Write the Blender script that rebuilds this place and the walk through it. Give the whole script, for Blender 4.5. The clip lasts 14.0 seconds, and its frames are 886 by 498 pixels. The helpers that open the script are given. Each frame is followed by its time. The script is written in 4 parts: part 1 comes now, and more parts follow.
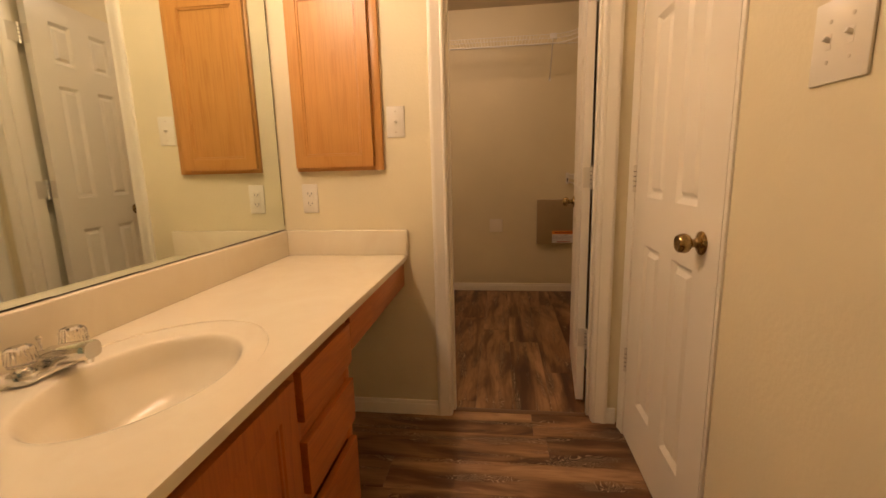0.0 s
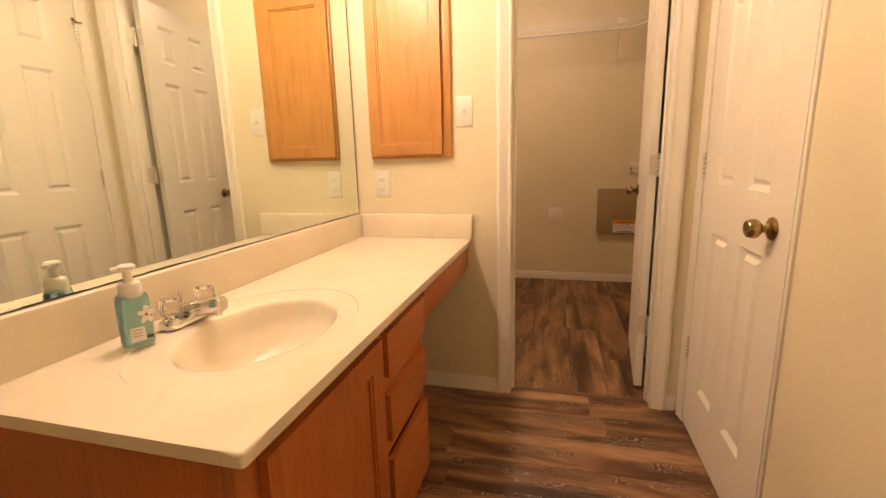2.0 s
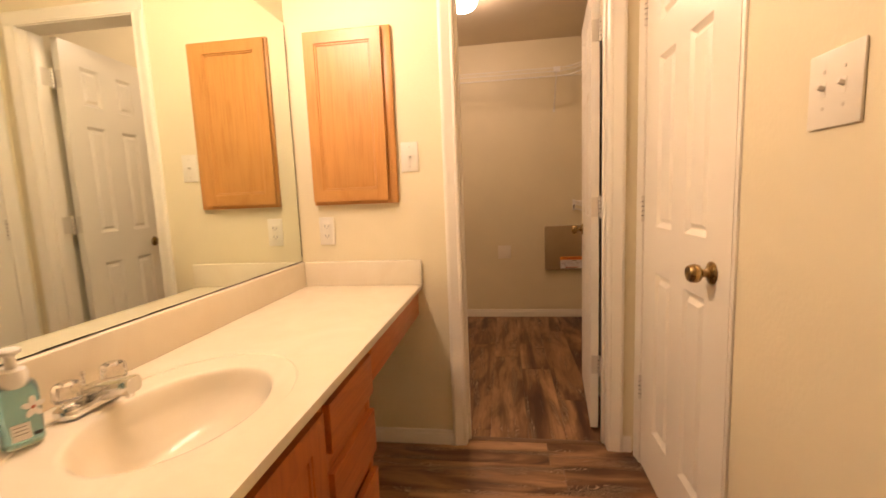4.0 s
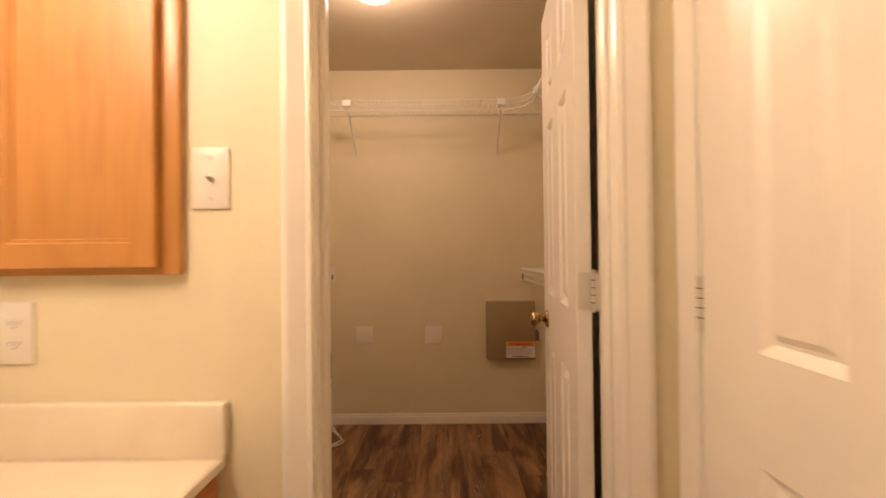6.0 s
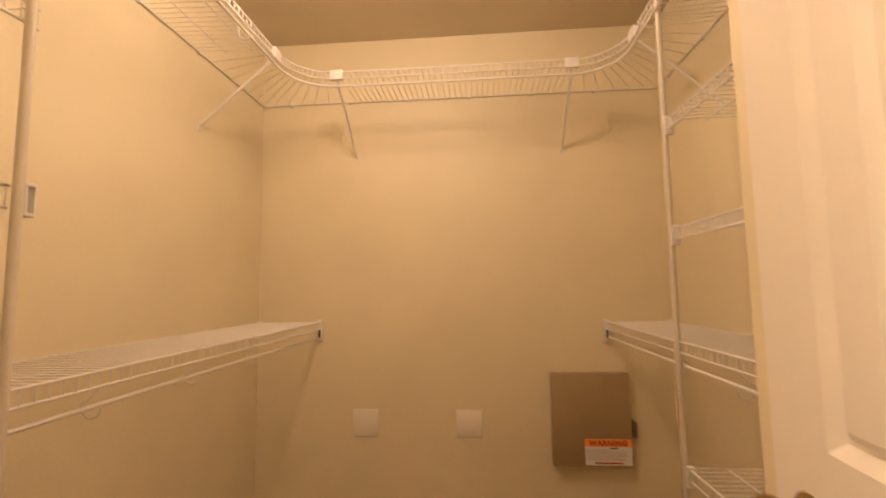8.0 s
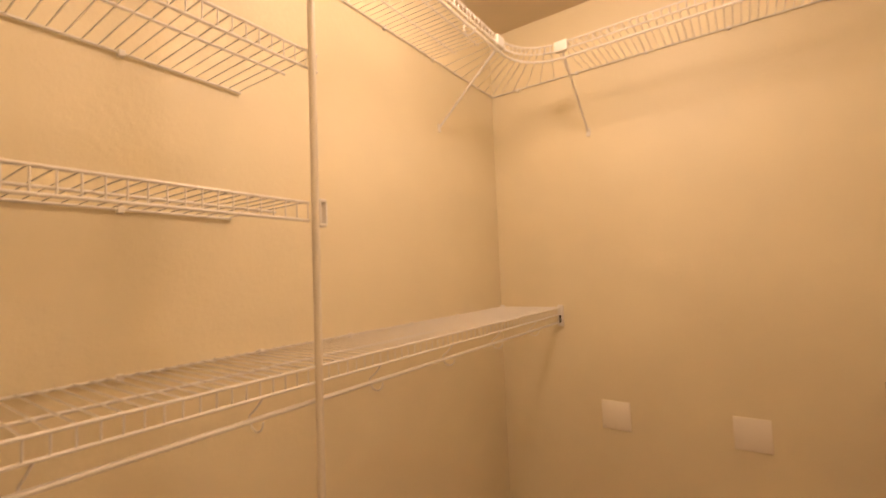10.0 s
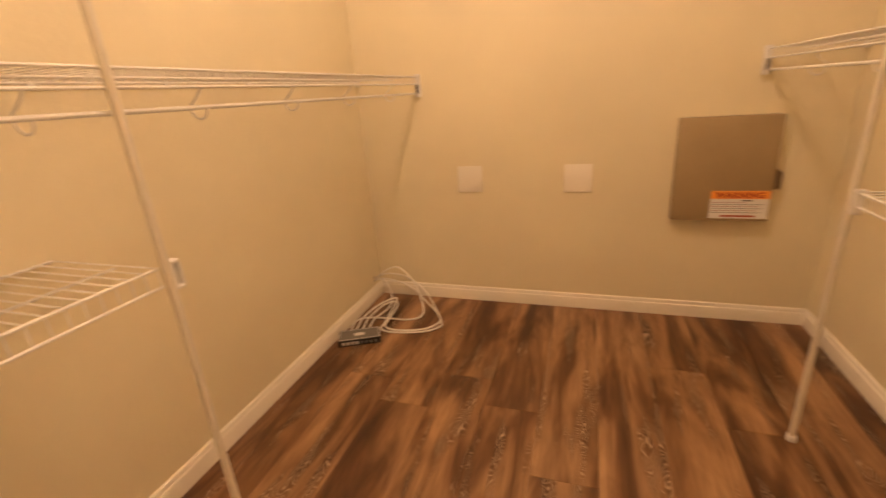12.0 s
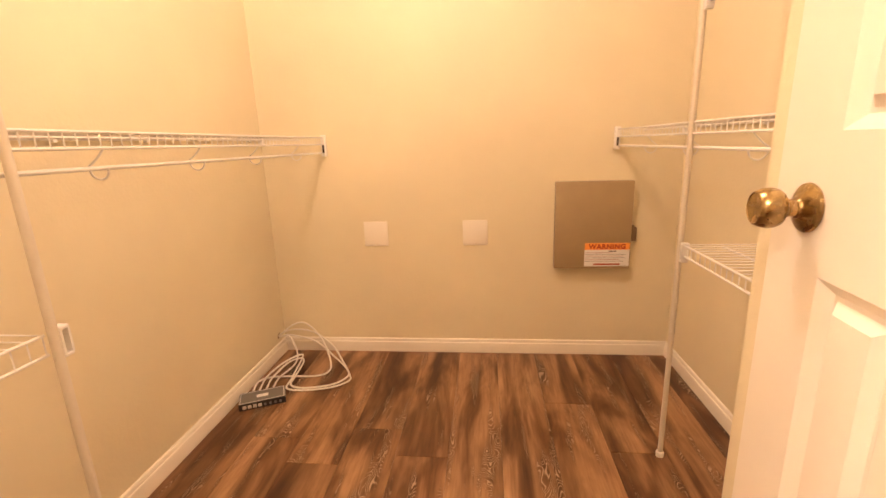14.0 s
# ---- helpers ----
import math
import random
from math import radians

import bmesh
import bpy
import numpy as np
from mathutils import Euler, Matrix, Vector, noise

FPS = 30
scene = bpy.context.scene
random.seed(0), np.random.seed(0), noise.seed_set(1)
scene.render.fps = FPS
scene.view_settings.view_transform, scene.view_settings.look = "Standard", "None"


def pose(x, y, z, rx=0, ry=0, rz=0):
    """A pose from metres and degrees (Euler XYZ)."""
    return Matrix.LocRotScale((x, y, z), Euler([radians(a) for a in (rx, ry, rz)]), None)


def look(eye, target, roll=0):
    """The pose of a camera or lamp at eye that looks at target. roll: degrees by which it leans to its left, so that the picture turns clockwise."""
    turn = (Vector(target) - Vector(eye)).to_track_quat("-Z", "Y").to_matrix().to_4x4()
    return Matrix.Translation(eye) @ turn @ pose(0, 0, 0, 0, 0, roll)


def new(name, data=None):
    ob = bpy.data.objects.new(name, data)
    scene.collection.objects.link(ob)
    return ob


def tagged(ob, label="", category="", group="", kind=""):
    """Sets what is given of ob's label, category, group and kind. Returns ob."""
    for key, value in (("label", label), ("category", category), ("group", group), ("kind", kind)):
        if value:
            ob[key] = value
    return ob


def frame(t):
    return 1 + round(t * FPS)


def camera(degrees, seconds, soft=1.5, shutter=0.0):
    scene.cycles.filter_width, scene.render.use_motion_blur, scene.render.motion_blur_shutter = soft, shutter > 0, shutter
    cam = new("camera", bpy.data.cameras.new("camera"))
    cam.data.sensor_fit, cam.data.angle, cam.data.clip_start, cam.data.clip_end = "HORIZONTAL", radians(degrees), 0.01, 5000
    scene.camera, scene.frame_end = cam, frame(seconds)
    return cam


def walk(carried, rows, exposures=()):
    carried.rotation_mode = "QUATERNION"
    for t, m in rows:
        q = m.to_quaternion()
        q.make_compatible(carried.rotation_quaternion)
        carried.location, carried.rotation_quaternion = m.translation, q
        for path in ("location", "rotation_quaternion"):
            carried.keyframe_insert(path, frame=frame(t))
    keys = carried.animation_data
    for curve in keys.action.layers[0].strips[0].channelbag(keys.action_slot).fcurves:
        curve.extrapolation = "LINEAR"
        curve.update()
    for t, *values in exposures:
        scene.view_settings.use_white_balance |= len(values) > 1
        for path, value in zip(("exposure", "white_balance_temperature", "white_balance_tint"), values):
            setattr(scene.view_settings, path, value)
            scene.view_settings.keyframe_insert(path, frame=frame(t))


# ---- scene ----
cam = camera(90.9, 14.0, shutter=0.6)
PATH = [
    (0, (0.098, 2.449, 1.129), (-0.164, 4.399, 0.767), -1.5),
    (0.5, (0.109, 2.397, 1.136), (-0.232, 4.333, 0.766), -2.4),
    (1, (0.073, 2.366, 1.12), (-0.386, 4.268, 0.703), -2.0),
    (1.5, (0.067, 2.346, 1.122), (-0.413, 4.246, 0.722), -1.6),
    (2, (0.066, 2.337, 1.121), (-0.431, 4.232, 0.72), -1.5),
    (2.2, (0.068, 2.335, 1.119), (-0.43, 4.231, 0.723), -1.5),
    (4.3, (0.069, 2.438, 1.163), (-0.141, 4.416, 0.955), -1.5),
    (4.5, (0.072, 2.476, 1.16), (-0.075, 4.462, 0.98), -0.4),
    (5, (0.131, 2.715, 1.171), (-0.016, 4.705, 1.041), -1.7),
    (5.5, (0.152, 3.016, 1.165), (0.05, 5.013, 1.152), -0.9),
    (6, (0.139, 3.406, 1.168), (0.133, 5.406, 1.188), -0.6),
    (6.5, (0.146, 3.802, 1.13), (0.128, 5.801, 1.183), -0.1),
    (7, (0.134, 4.115, 1.139), (0.106, 6.112, 1.233), 0.4),
    (7.5, (0.107, 4.307, 1.168), (0.092, 6.303, 1.294), -1.0),
    (8, (0.111, 4.392, 1.215), (-0.047, 6.377, 1.395), -0.8),
    (8.5, (0.127, 4.417, 1.253), (-0.252, 6.366, 1.488), -0.6),
    (8.7, (0.115, 4.423, 1.255), (-0.399, 6.338, 1.516), -1.4),
    (10.8, (0.074, 4.468, 1.168), (-1.177, 6.023, 1.033), -3.5),
    (11, (0.076, 4.471, 1.122), (-1.123, 6.053, 0.878), -4.4),
    (11.5, (0.066, 4.484, 1.024), (-0.902, 6.141, 0.462), -5.2),
    (12, (0.095, 4.486, 0.988), (-0.521, 6.267, 0.317), -4.2),
    (12.5, (0.12, 4.477, 0.997), (-0.231, 6.35, 0.39), -3.2),
    (13, (0.126, 4.451, 1.0), (-0.111, 6.36, 0.451), -2.8),
    (13.5, (0.120, 4.428, 1.012), (-0.117, 6.346, 0.504), -2.4),
    (14, (0.113, 4.405, 1.021), (-0.088, 6.338, 0.55), -1.9),
]
EXPOSURE = [(0, -0.34, 6600, 10), (0.5, 0.0, 6400, 10.5), (1, 0.17, 6300, 11), (2, 0.32, 6150, 11.5), (4.5, 0.28, 6100, 12.5), (5.5, 0.26, 6050, 12.5), (6, 0.26, 5950, 12),
            (6.5, 0.2, 6100, 11.5), (7, 0.17, 6250, 11), (7.5, 0.34, 6350, 11.5), (8, 0.63, 6200, 9), (8.5, 0.82, 5950, 8), (11, 0.84, 6350, 11), (11.5, 1.04, 6400, 11),
            (12, 1.30, 6350, 11.5), (12.5, 1.62, 5950, 10), (13, 1.80, 5850, 11.5), (14, 1.82, 5900, 13)]
walk(cam, [(t, look(eye, target, roll)) for t, eye, target, roll in PATH], EXPOSURE)

# ---- light ----
world = bpy.data.worlds.new("world")
scene.world = world
world.use_nodes = True
world.node_tree.nodes["Background"].inputs[0].default_value = (1.0, 0.6, 0.35, 1)
world.node_tree.nodes["Background"].inputs[1].default_value = 0.005
VANITY_COLOUR, CLOSET_COLOUR = (1.0, 0.718, 0.515), (1.0, 0.675, 0.462)
CLOSET_DOME, VANITY_GLOBE = 58.0, 107.0

# ---- plan (metres) ----
WEST, EAST, SOUTH, NORTH = -0.867, 0.614, 1.1, 4.297      # vanity room faces
CLOSET_S, CLOSET_N, CLOSET_W, CLOSET_E = 4.412, 6.416, -0.936, 0.960
CEIL = 2.44
JAMB_L, JAMB_R, HEAD = -0.125, 0.495, 2.03               # closet doorway
COUNTER = 0.762


# ---- mesh helpers ----
def box(bm, x0, y0, z0, x1, y1, z1, bevel=0.0, seg=2):
    m = Matrix.Translation(((x0 + x1) / 2, (y0 + y1) / 2, (z0 + z1) / 2)) @ Matrix.Diagonal((abs(x1 - x0), abs(y1 - y0), abs(z1 - z0), 1))
    r = bmesh.ops.create_cube(bm, size=1, matrix=m)
    if bevel > 0:
        es = {e for v in r["verts"] for e in v.link_edges}
        bmesh.ops.bevel(bm, geom=list(es), offset=bevel, segments=seg, profile=0.5, affect="EDGES")
    return bm


def tube(bm, pts, r, seg=6, closed_ends=True):
    pts = [Vector(p) for p in pts]
    rings, prev = [], None
    for i, p in enumerate(pts):
        a = pts[max(i - 1, 0)]
        b = pts[min(i + 1, len(pts) - 1)]
        d = (b - a).normalized()
        if prev is None:
            up = Vector((0, 0, 1)) if abs(d.z) < 0.9 else Vector((1, 0, 0))
            u = d.cross(up).normalized()
        else:
            u = (prev - d * prev.dot(d)).normalized()
        prev = u
        w = d.cross(u)
        rings.append([bm.verts.new(p + r * (math.cos(k * math.tau / seg) * u + math.sin(k * math.tau / seg) * w)) for k in range(seg)])
    for a, b in zip(rings, rings[1:]):
        for k in range(seg):
            bm.faces.new((a[k], a[(k + 1) % seg], b[(k + 1) % seg], b[k]))
    if closed_ends:
        bm.faces.new(rings[0][::-1])
        bm.faces.new(rings[-1])
    return bm


def lathe(bm, profile, m=Matrix(), seg=24, sx=1.0, sy=1.0):
    """profile: (radius, height) pairs, turned about the local z axis."""
    rings = []
    for r, h in profile:
        if r < 1e-5:
            rings.append([bm.verts.new(m @ Vector((0, 0, h)))])
        else:
            rings.append([bm.verts.new(m @ Vector((sx * r * math.cos(k * math.tau / seg), sy * r * math.sin(k * math.tau / seg), h))) for k in range(seg)])
    for a, b in zip(rings, rings[1:]):
        for k in range(seg):
            n = (k + 1) % seg
            if len(a) == 1 and len(b) > 1:
                bm.faces.new((a[0], b[k], b[n]))
            elif len(b) == 1 and len(a) > 1:
                bm.faces.new((a[k], a[n], b[0]))
            elif len(a) > 1:
                bm.faces.new((a[k], a[n], b[n], b[k]))
    return bm


def arc(c, r, a0, a1, n, fx, fy):
    """Points round c in the plane of the vectors fx, fy; degrees."""
    return [Vector(c) + r * (math.cos(radians(a0 + (a1 - a0) * i / n)) * Vector(fx) + math.sin(radians(a0 + (a1 - a0) * i / n)) * Vector(fy)) for i in range(n + 1)]


def spline(pts, n=8):
    pts = [Vector(p) for p in pts]
    out = []
    for i in range(len(pts) - 1):
        p0, p1, p2, p3 = pts[max(i - 1, 0)], pts[i], pts[i + 1], pts[min(i + 2, len(pts) - 1)]
        for k in range(n):
            t = k / n
            out.append(0.5 * ((2 * p1) + (p2 - p0) * t + (2 * p0 - 5 * p1 + 4 * p2 - p3) * t * t + (3 * p1 - p0 - 3 * p2 + p3) * t ** 3))
    return out + [pts[-1]]


def panelled(bm, w, h, panels, steps, m):
    """A face w by h in the local xz plane, facing -y, with sunk or raised panels (x0, z0, x1, z1); steps: (inset, depth) pairs."""
    xs = sorted({0, w, *[p[0] for p in panels], *[p[2] for p in panels]})
    zs = sorted({0, h, *[p[1] for p in panels], *[p[3] for p in panels]})
    vert = {}

    def v(x, z, d=0.0):
        k = (round(x, 5), round(z, 5), round(d, 5))
        if k not in vert:
            vert[k] = bm.verts.new(m @ Vector((x, d, z)))
        return vert[k]

    for x0, x1 in zip(xs, xs[1:]):
        for z0, z1 in zip(zs, zs[1:]):
            cx, cz = (x0 + x1) / 2, (z0 + z1) / 2
            if not any(p[0] < cx < p[2] and p[1] < cz < p[3] for p in panels):
                bm.faces.new((v(x0, z0), v(x1, z0), v(x1, z1), v(x0, z1)))
    for x0, z0, x1, z1 in panels:
        last = [v(x, z) for x, z in ((x0, z0), (x1, z0), (x1, z1), (x0, z1))]
        for i, d in steps:
            ring = [bm.verts.new(m @ Vector((x, d, z))) for x, z in ((x0 + i, z0 + i), (x1 - i, z0 + i), (x1 - i, z1 - i), (x0 + i, z1 - i))]
            for k in range(4):
                bm.faces.new((last[k], last[(k + 1) % 4], ring[(k + 1) % 4], ring[k]))
            last = ring
        bm.faces.new(last)
    return bm


def slab(bm, w, h, thick, panels, steps, m, back=True):
    """A panelled board: front in local y = 0 facing -y, its back at y = thick."""
    panelled(bm, w, h, panels, steps, m)
    if back:
        panelled(bm, w, h, panels, steps, m @ Matrix.Translation((w, thick, 0)) @ Matrix.Rotation(math.pi, 4, "Z"))
    else:
        panelled(bm, w, h, [], [], m @ Matrix.Translation((w, thick, 0)) @ Matrix.Rotation(math.pi, 4, "Z"))
    c = [Vector(p) for p in ((0, 0, 0), (w, 0, 0), (w, 0, h), (0, 0, h))]
    off = Vector((0, thick, 0))
    for k in range(4):
        a, b = c[k], c[(k + 1) % 4]
        bm.faces.new([bm.verts.new(m @ q) for q in (b, a, a + off, b + off)])
    bmesh.ops.remove_doubles(bm, verts=bm.verts, dist=1e-5)
    return bm


BASES = {}


def link(name, bm, mat, smooth=True, angle=35):
    me = bpy.data.meshes.new(name)
    bmesh.ops.recalc_face_normals(bm, faces=bm.faces)
    for e in bm.edges:
        if len(e.link_faces) == 2:
            e.smooth = e.calc_face_angle(0) < radians(angle)
    for f in bm.faces:
        f.smooth = smooth
    bm.to_mesh(me)
    bm.free()
    me.materials.append(mat)
    return new(name, me)


def thing(name, at, label, category, group=""):
    ob = new(name)
    ob.empty_display_size = 0.05
    ob.location = at
    BASES[ob.name] = Matrix.Translation(at)
    return tagged(ob, label, category, group)


def part(name, bm, mat, parent, label="", kind=""):
    ob = link(name, bm, mat)
    ob.parent = parent
    ob.matrix_parent_inverse = BASES.get(parent.name, Matrix()).inverted()
    return tagged(ob, label, kind=kind)


def solo(name, bm, mat, label, category, group=""):
    return tagged(link(name, bm, mat), label, category, group)


def struct(name, bm, mat, label, category="", smooth=True):
    return tagged(link(name, bm, mat, smooth), label, category, kind="structure")


def B(*a, **k):
    return box(bmesh.new(), *a, **k)


# ---- materials ----
class Mat:
    def __init__(self, name, base=(0.8, 0.8, 0.8), rough=0.5, metal=0.0, **kw):
        self.m = bpy.data.materials.new(name)
        self.m.use_nodes = True
        self.t = self.m.node_tree
        self.b = self.t.nodes["Principled BSDF"]
        self.b.inputs["Base Color"].default_value = (*base, 1)
        self.b.inputs["Roughness"].default_value = rough
        self.b.inputs["Metallic"].default_value = metal
        for k, v in kw.items():
            self.b.inputs[k.replace("_", " ")].default_value = v

    def node(self, kind, **kw):
        n = self.t.nodes.new(kind)
        for k, v in kw.items():
            if k in n.inputs:
                n.inputs[k].default_value = v
            elif k == "noise_dimensions":
                n.noise_dimensions = v
        return n

    def link(self, a, b):
        self.t.links.new(a, b)

    def coords(self, scale=(1, 1, 1), offset=None):
        c = self.node("ShaderNodeTexCoord")
        mp = self.node("ShaderNodeMapping")
        mp.inputs["Scale"].default_value = scale
        self.link(c.outputs["Object"], mp.inputs["Vector"])
        if offset is not None:
            self.link(offset, mp.inputs["Location"])
        return mp.outputs["Vector"]

    def noise(self, vec, scale, detail=4, rough=0.55, distort=0.0):
        n = self.node("ShaderNodeTexNoise", Scale=scale, Detail=detail, Roughness=rough, Distortion=distort)
        self.link(vec, n.inputs["Vector"])
        return n.outputs["Fac"]

    def ramp(self, fac, stops):
        r = self.node("ShaderNodeValToRGB")
        el = r.color_ramp.elements
        while len(el) < len(stops):
            el.new(0.5)
        for e, (p, c) in zip(el, stops):
            e.position = p
            e.color = (*c, 1) if len(c) == 3 else c
        self.link(fac, r.inputs["Fac"])
        return r.outputs["Color"]

    def mix(self, a, b, fac, blend="MIX"):
        n = self.t.nodes.new("ShaderNodeMix")
        n.data_type, n.blend_type = "RGBA", blend
        for sock, val in ((n.inputs["Factor"], fac), (n.inputs["A"], a), (n.inputs["B"], b)):
            if hasattr(val, "links"):
                self.link(val, sock)
            else:
                sock.default_value = val if isinstance(val, float) else (*val, 1)
        return n.outputs["Result"]

    def colour(self, sock):
        self.link(sock, self.b.inputs["Base Color"])

    def rough(self, fac, lo, hi):
        r = self.node("ShaderNodeMapRange")
        r.inputs["To Min"].default_value, r.inputs["To Max"].default_value = lo, hi
        self.link(fac, r.inputs["Value"])
        self.link(r.outputs["Result"], self.b.inputs["Roughness"])

    def bump(self, fac, strength=0.2, dist=0.002):
        n = self.node("ShaderNodeBump", Strength=strength, Distance=dist)
        self.link(fac, n.inputs["Height"])
        self.link(n.outputs["Normal"], self.b.inputs["Normal"])


def paint(name, base, rough, peel=0.25, spread=0.05, size=110):
    """Wall or trim paint with a fine roller texture and faint cloudy unevenness."""
    p = Mat(name, base, rough)
    v = p.coords()
    big = p.noise(v, 1.7, 3)
    lo, hi = tuple(c * (1 - spread) for c in base), tuple(min(1, c * (1 + spread)) for c in base)
    p.colour(p.ramp(big, [(0.3, lo), (0.7, hi)]))
    p.rough(p.noise(v, 9, 3), rough - 0.06, rough + 0.06)
    p.bump(p.noise(v, size, 3, 0.6), peel, 0.0015)
    return p.m


WALL = paint("beige_wall_paint", (0.775, 0.692, 0.488), 0.52, 0.5, size=85)
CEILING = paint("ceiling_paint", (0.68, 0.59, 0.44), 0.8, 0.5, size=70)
TRIM = paint("white_trim_gloss", (0.85, 0.795, 0.69), 0.32, 0.06, 0.03, size=60)
PLATE = Mat("ivory_plastic", (0.80, 0.75, 0.65), 0.3).m
SCREW = Mat("ivory_painted_screw", (0.66, 0.60, 0.50), 0.4).m
WIRE = Mat("white_vinyl_wire", (0.80, 0.77, 0.72), 0.35).m
PLASTIC = Mat("white_plastic", (0.82, 0.79, 0.74), 0.35).m
DARK = Mat("dark_plastic", (0.02, 0.017, 0.015), 0.5).m
# GAP is a near-black colour standing in for shade inside gaps, slots and holes.
GAP = Mat("recess_shade", (0.035, 0.022, 0.014), 0.8).m
CHROME = Mat("chrome", (0.75, 0.74, 0.72), 0.12, 1.0).m
STEEL = Mat("painted_hinge_steel", (0.70, 0.65, 0.56), 0.35, 0.4).m


def oak_wood(name, along, light, mid, dark):
    """Honey-stained oak; the grain runs along the axis given (0, 1 or 2)."""
    p = Mat(name, (0.5, 0.25, 0.08), 0.32)
    info = p.node("ShaderNodeObjectInfo")
    cl = p.node("ShaderNodeCombineXYZ")
    for k in range(3):
        mul = p.node("ShaderNodeMath")
        mul.operation = "MULTIPLY"
        mul.inputs[1].default_value = 7.0 + k
        p.link(info.outputs["Random"], mul.inputs[0])
        p.link(mul.outputs[0], cl.inputs[k])
    s = [5.5, 5.5, 5.5]
    s[along] = 0.8
    v = p.coords(tuple(s), cl.outputs[0])
    warp = p.noise(v, 1.1, 3, 0.5, 0.6)
    w = p.node("ShaderNodeMath")
    w.operation = "MULTIPLY"
    w.inputs[1].default_value = 7.0
    p.link(warp, w.inputs[0])
    fr = p.node("ShaderNodeMath")
    fr.operation = "FRACT"
    p.link(w.outputs[0], fr.inputs[0])
    rings = p.ramp(fr.outputs[0], [(0.0, light), (0.6, mid), (0.88, dark), (1.0, light)])
    s2 = [260.0, 260.0, 260.0]
    s2[along] = 6.0
    pores = p.noise(p.coords(tuple(s2)), 1.0, 2, 0.5)
    c = p.mix(rings, p.ramp(pores, [(0.35, (0.72, 0.64, 0.55)), (0.55, (1, 1, 1))]), 0.45, "MULTIPLY")
    p.colour(p.mix(c, p.ramp(p.noise(p.coords(), 3.0, 3), [(0.3, (0.86, 0.84, 0.8)), (0.7, (1, 1, 1))]), 0.8, "MULTIPLY"))
    p.rough(pores, 0.46, 0.34)
    p.bump(pores, 0.12, 0.0006)
    p.b.inputs["Coat Weight"].default_value = 0.25
    p.b.inputs["Coat Roughness"].default_value = 0.32
    return p.m


# Same oak twice: vanity colours hold the shade, wall cabinet colours the light.
SHADED_OAK = ((0.50, 0.148, 0.022), (0.485, 0.140, 0.019), (0.43, 0.116, 0.015))
LIT_OAK = ((0.60, 0.292, 0.078), (0.59, 0.284, 0.075), (0.555, 0.255, 0.062))
OAK_Z, OAK_Y = oak_wood("shaded_oak_upright", 2, *SHADED_OAK), oak_wood("shaded_oak_along", 1, *SHADED_OAK)
LIT_Z, LIT_X = oak_wood("lit_oak_upright", 2, *LIT_OAK), oak_wood("lit_oak_across", 0, *LIT_OAK)


def marble_top():
    p = Mat("cultured_marble", (0.82, 0.74, 0.58), 0.16)
    v = p.coords()
    n = p.noise(v, 4.5, 5, 0.6, 1.5)
    p.colour(p.ramp(n, [(0.3, (0.80, 0.71, 0.55)), (0.7, (0.84, 0.77, 0.62))]))
    p.rough(p.noise(v, 14, 3), 0.12, 0.24)
    return p.m


MARBLE = marble_top()


def brass():
    p = Mat("antique_brass", (0.30, 0.19, 0.075), 0.28, 1.0)
    n = p.noise(p.coords(), 38, 4)
    p.colour(p.ramp(n, [(0.3, (0.25, 0.165, 0.07)), (0.65, (0.46, 0.335, 0.15))]))
    p.rough(n, 0.34, 0.2)
    return p.m


BRASS = brass()


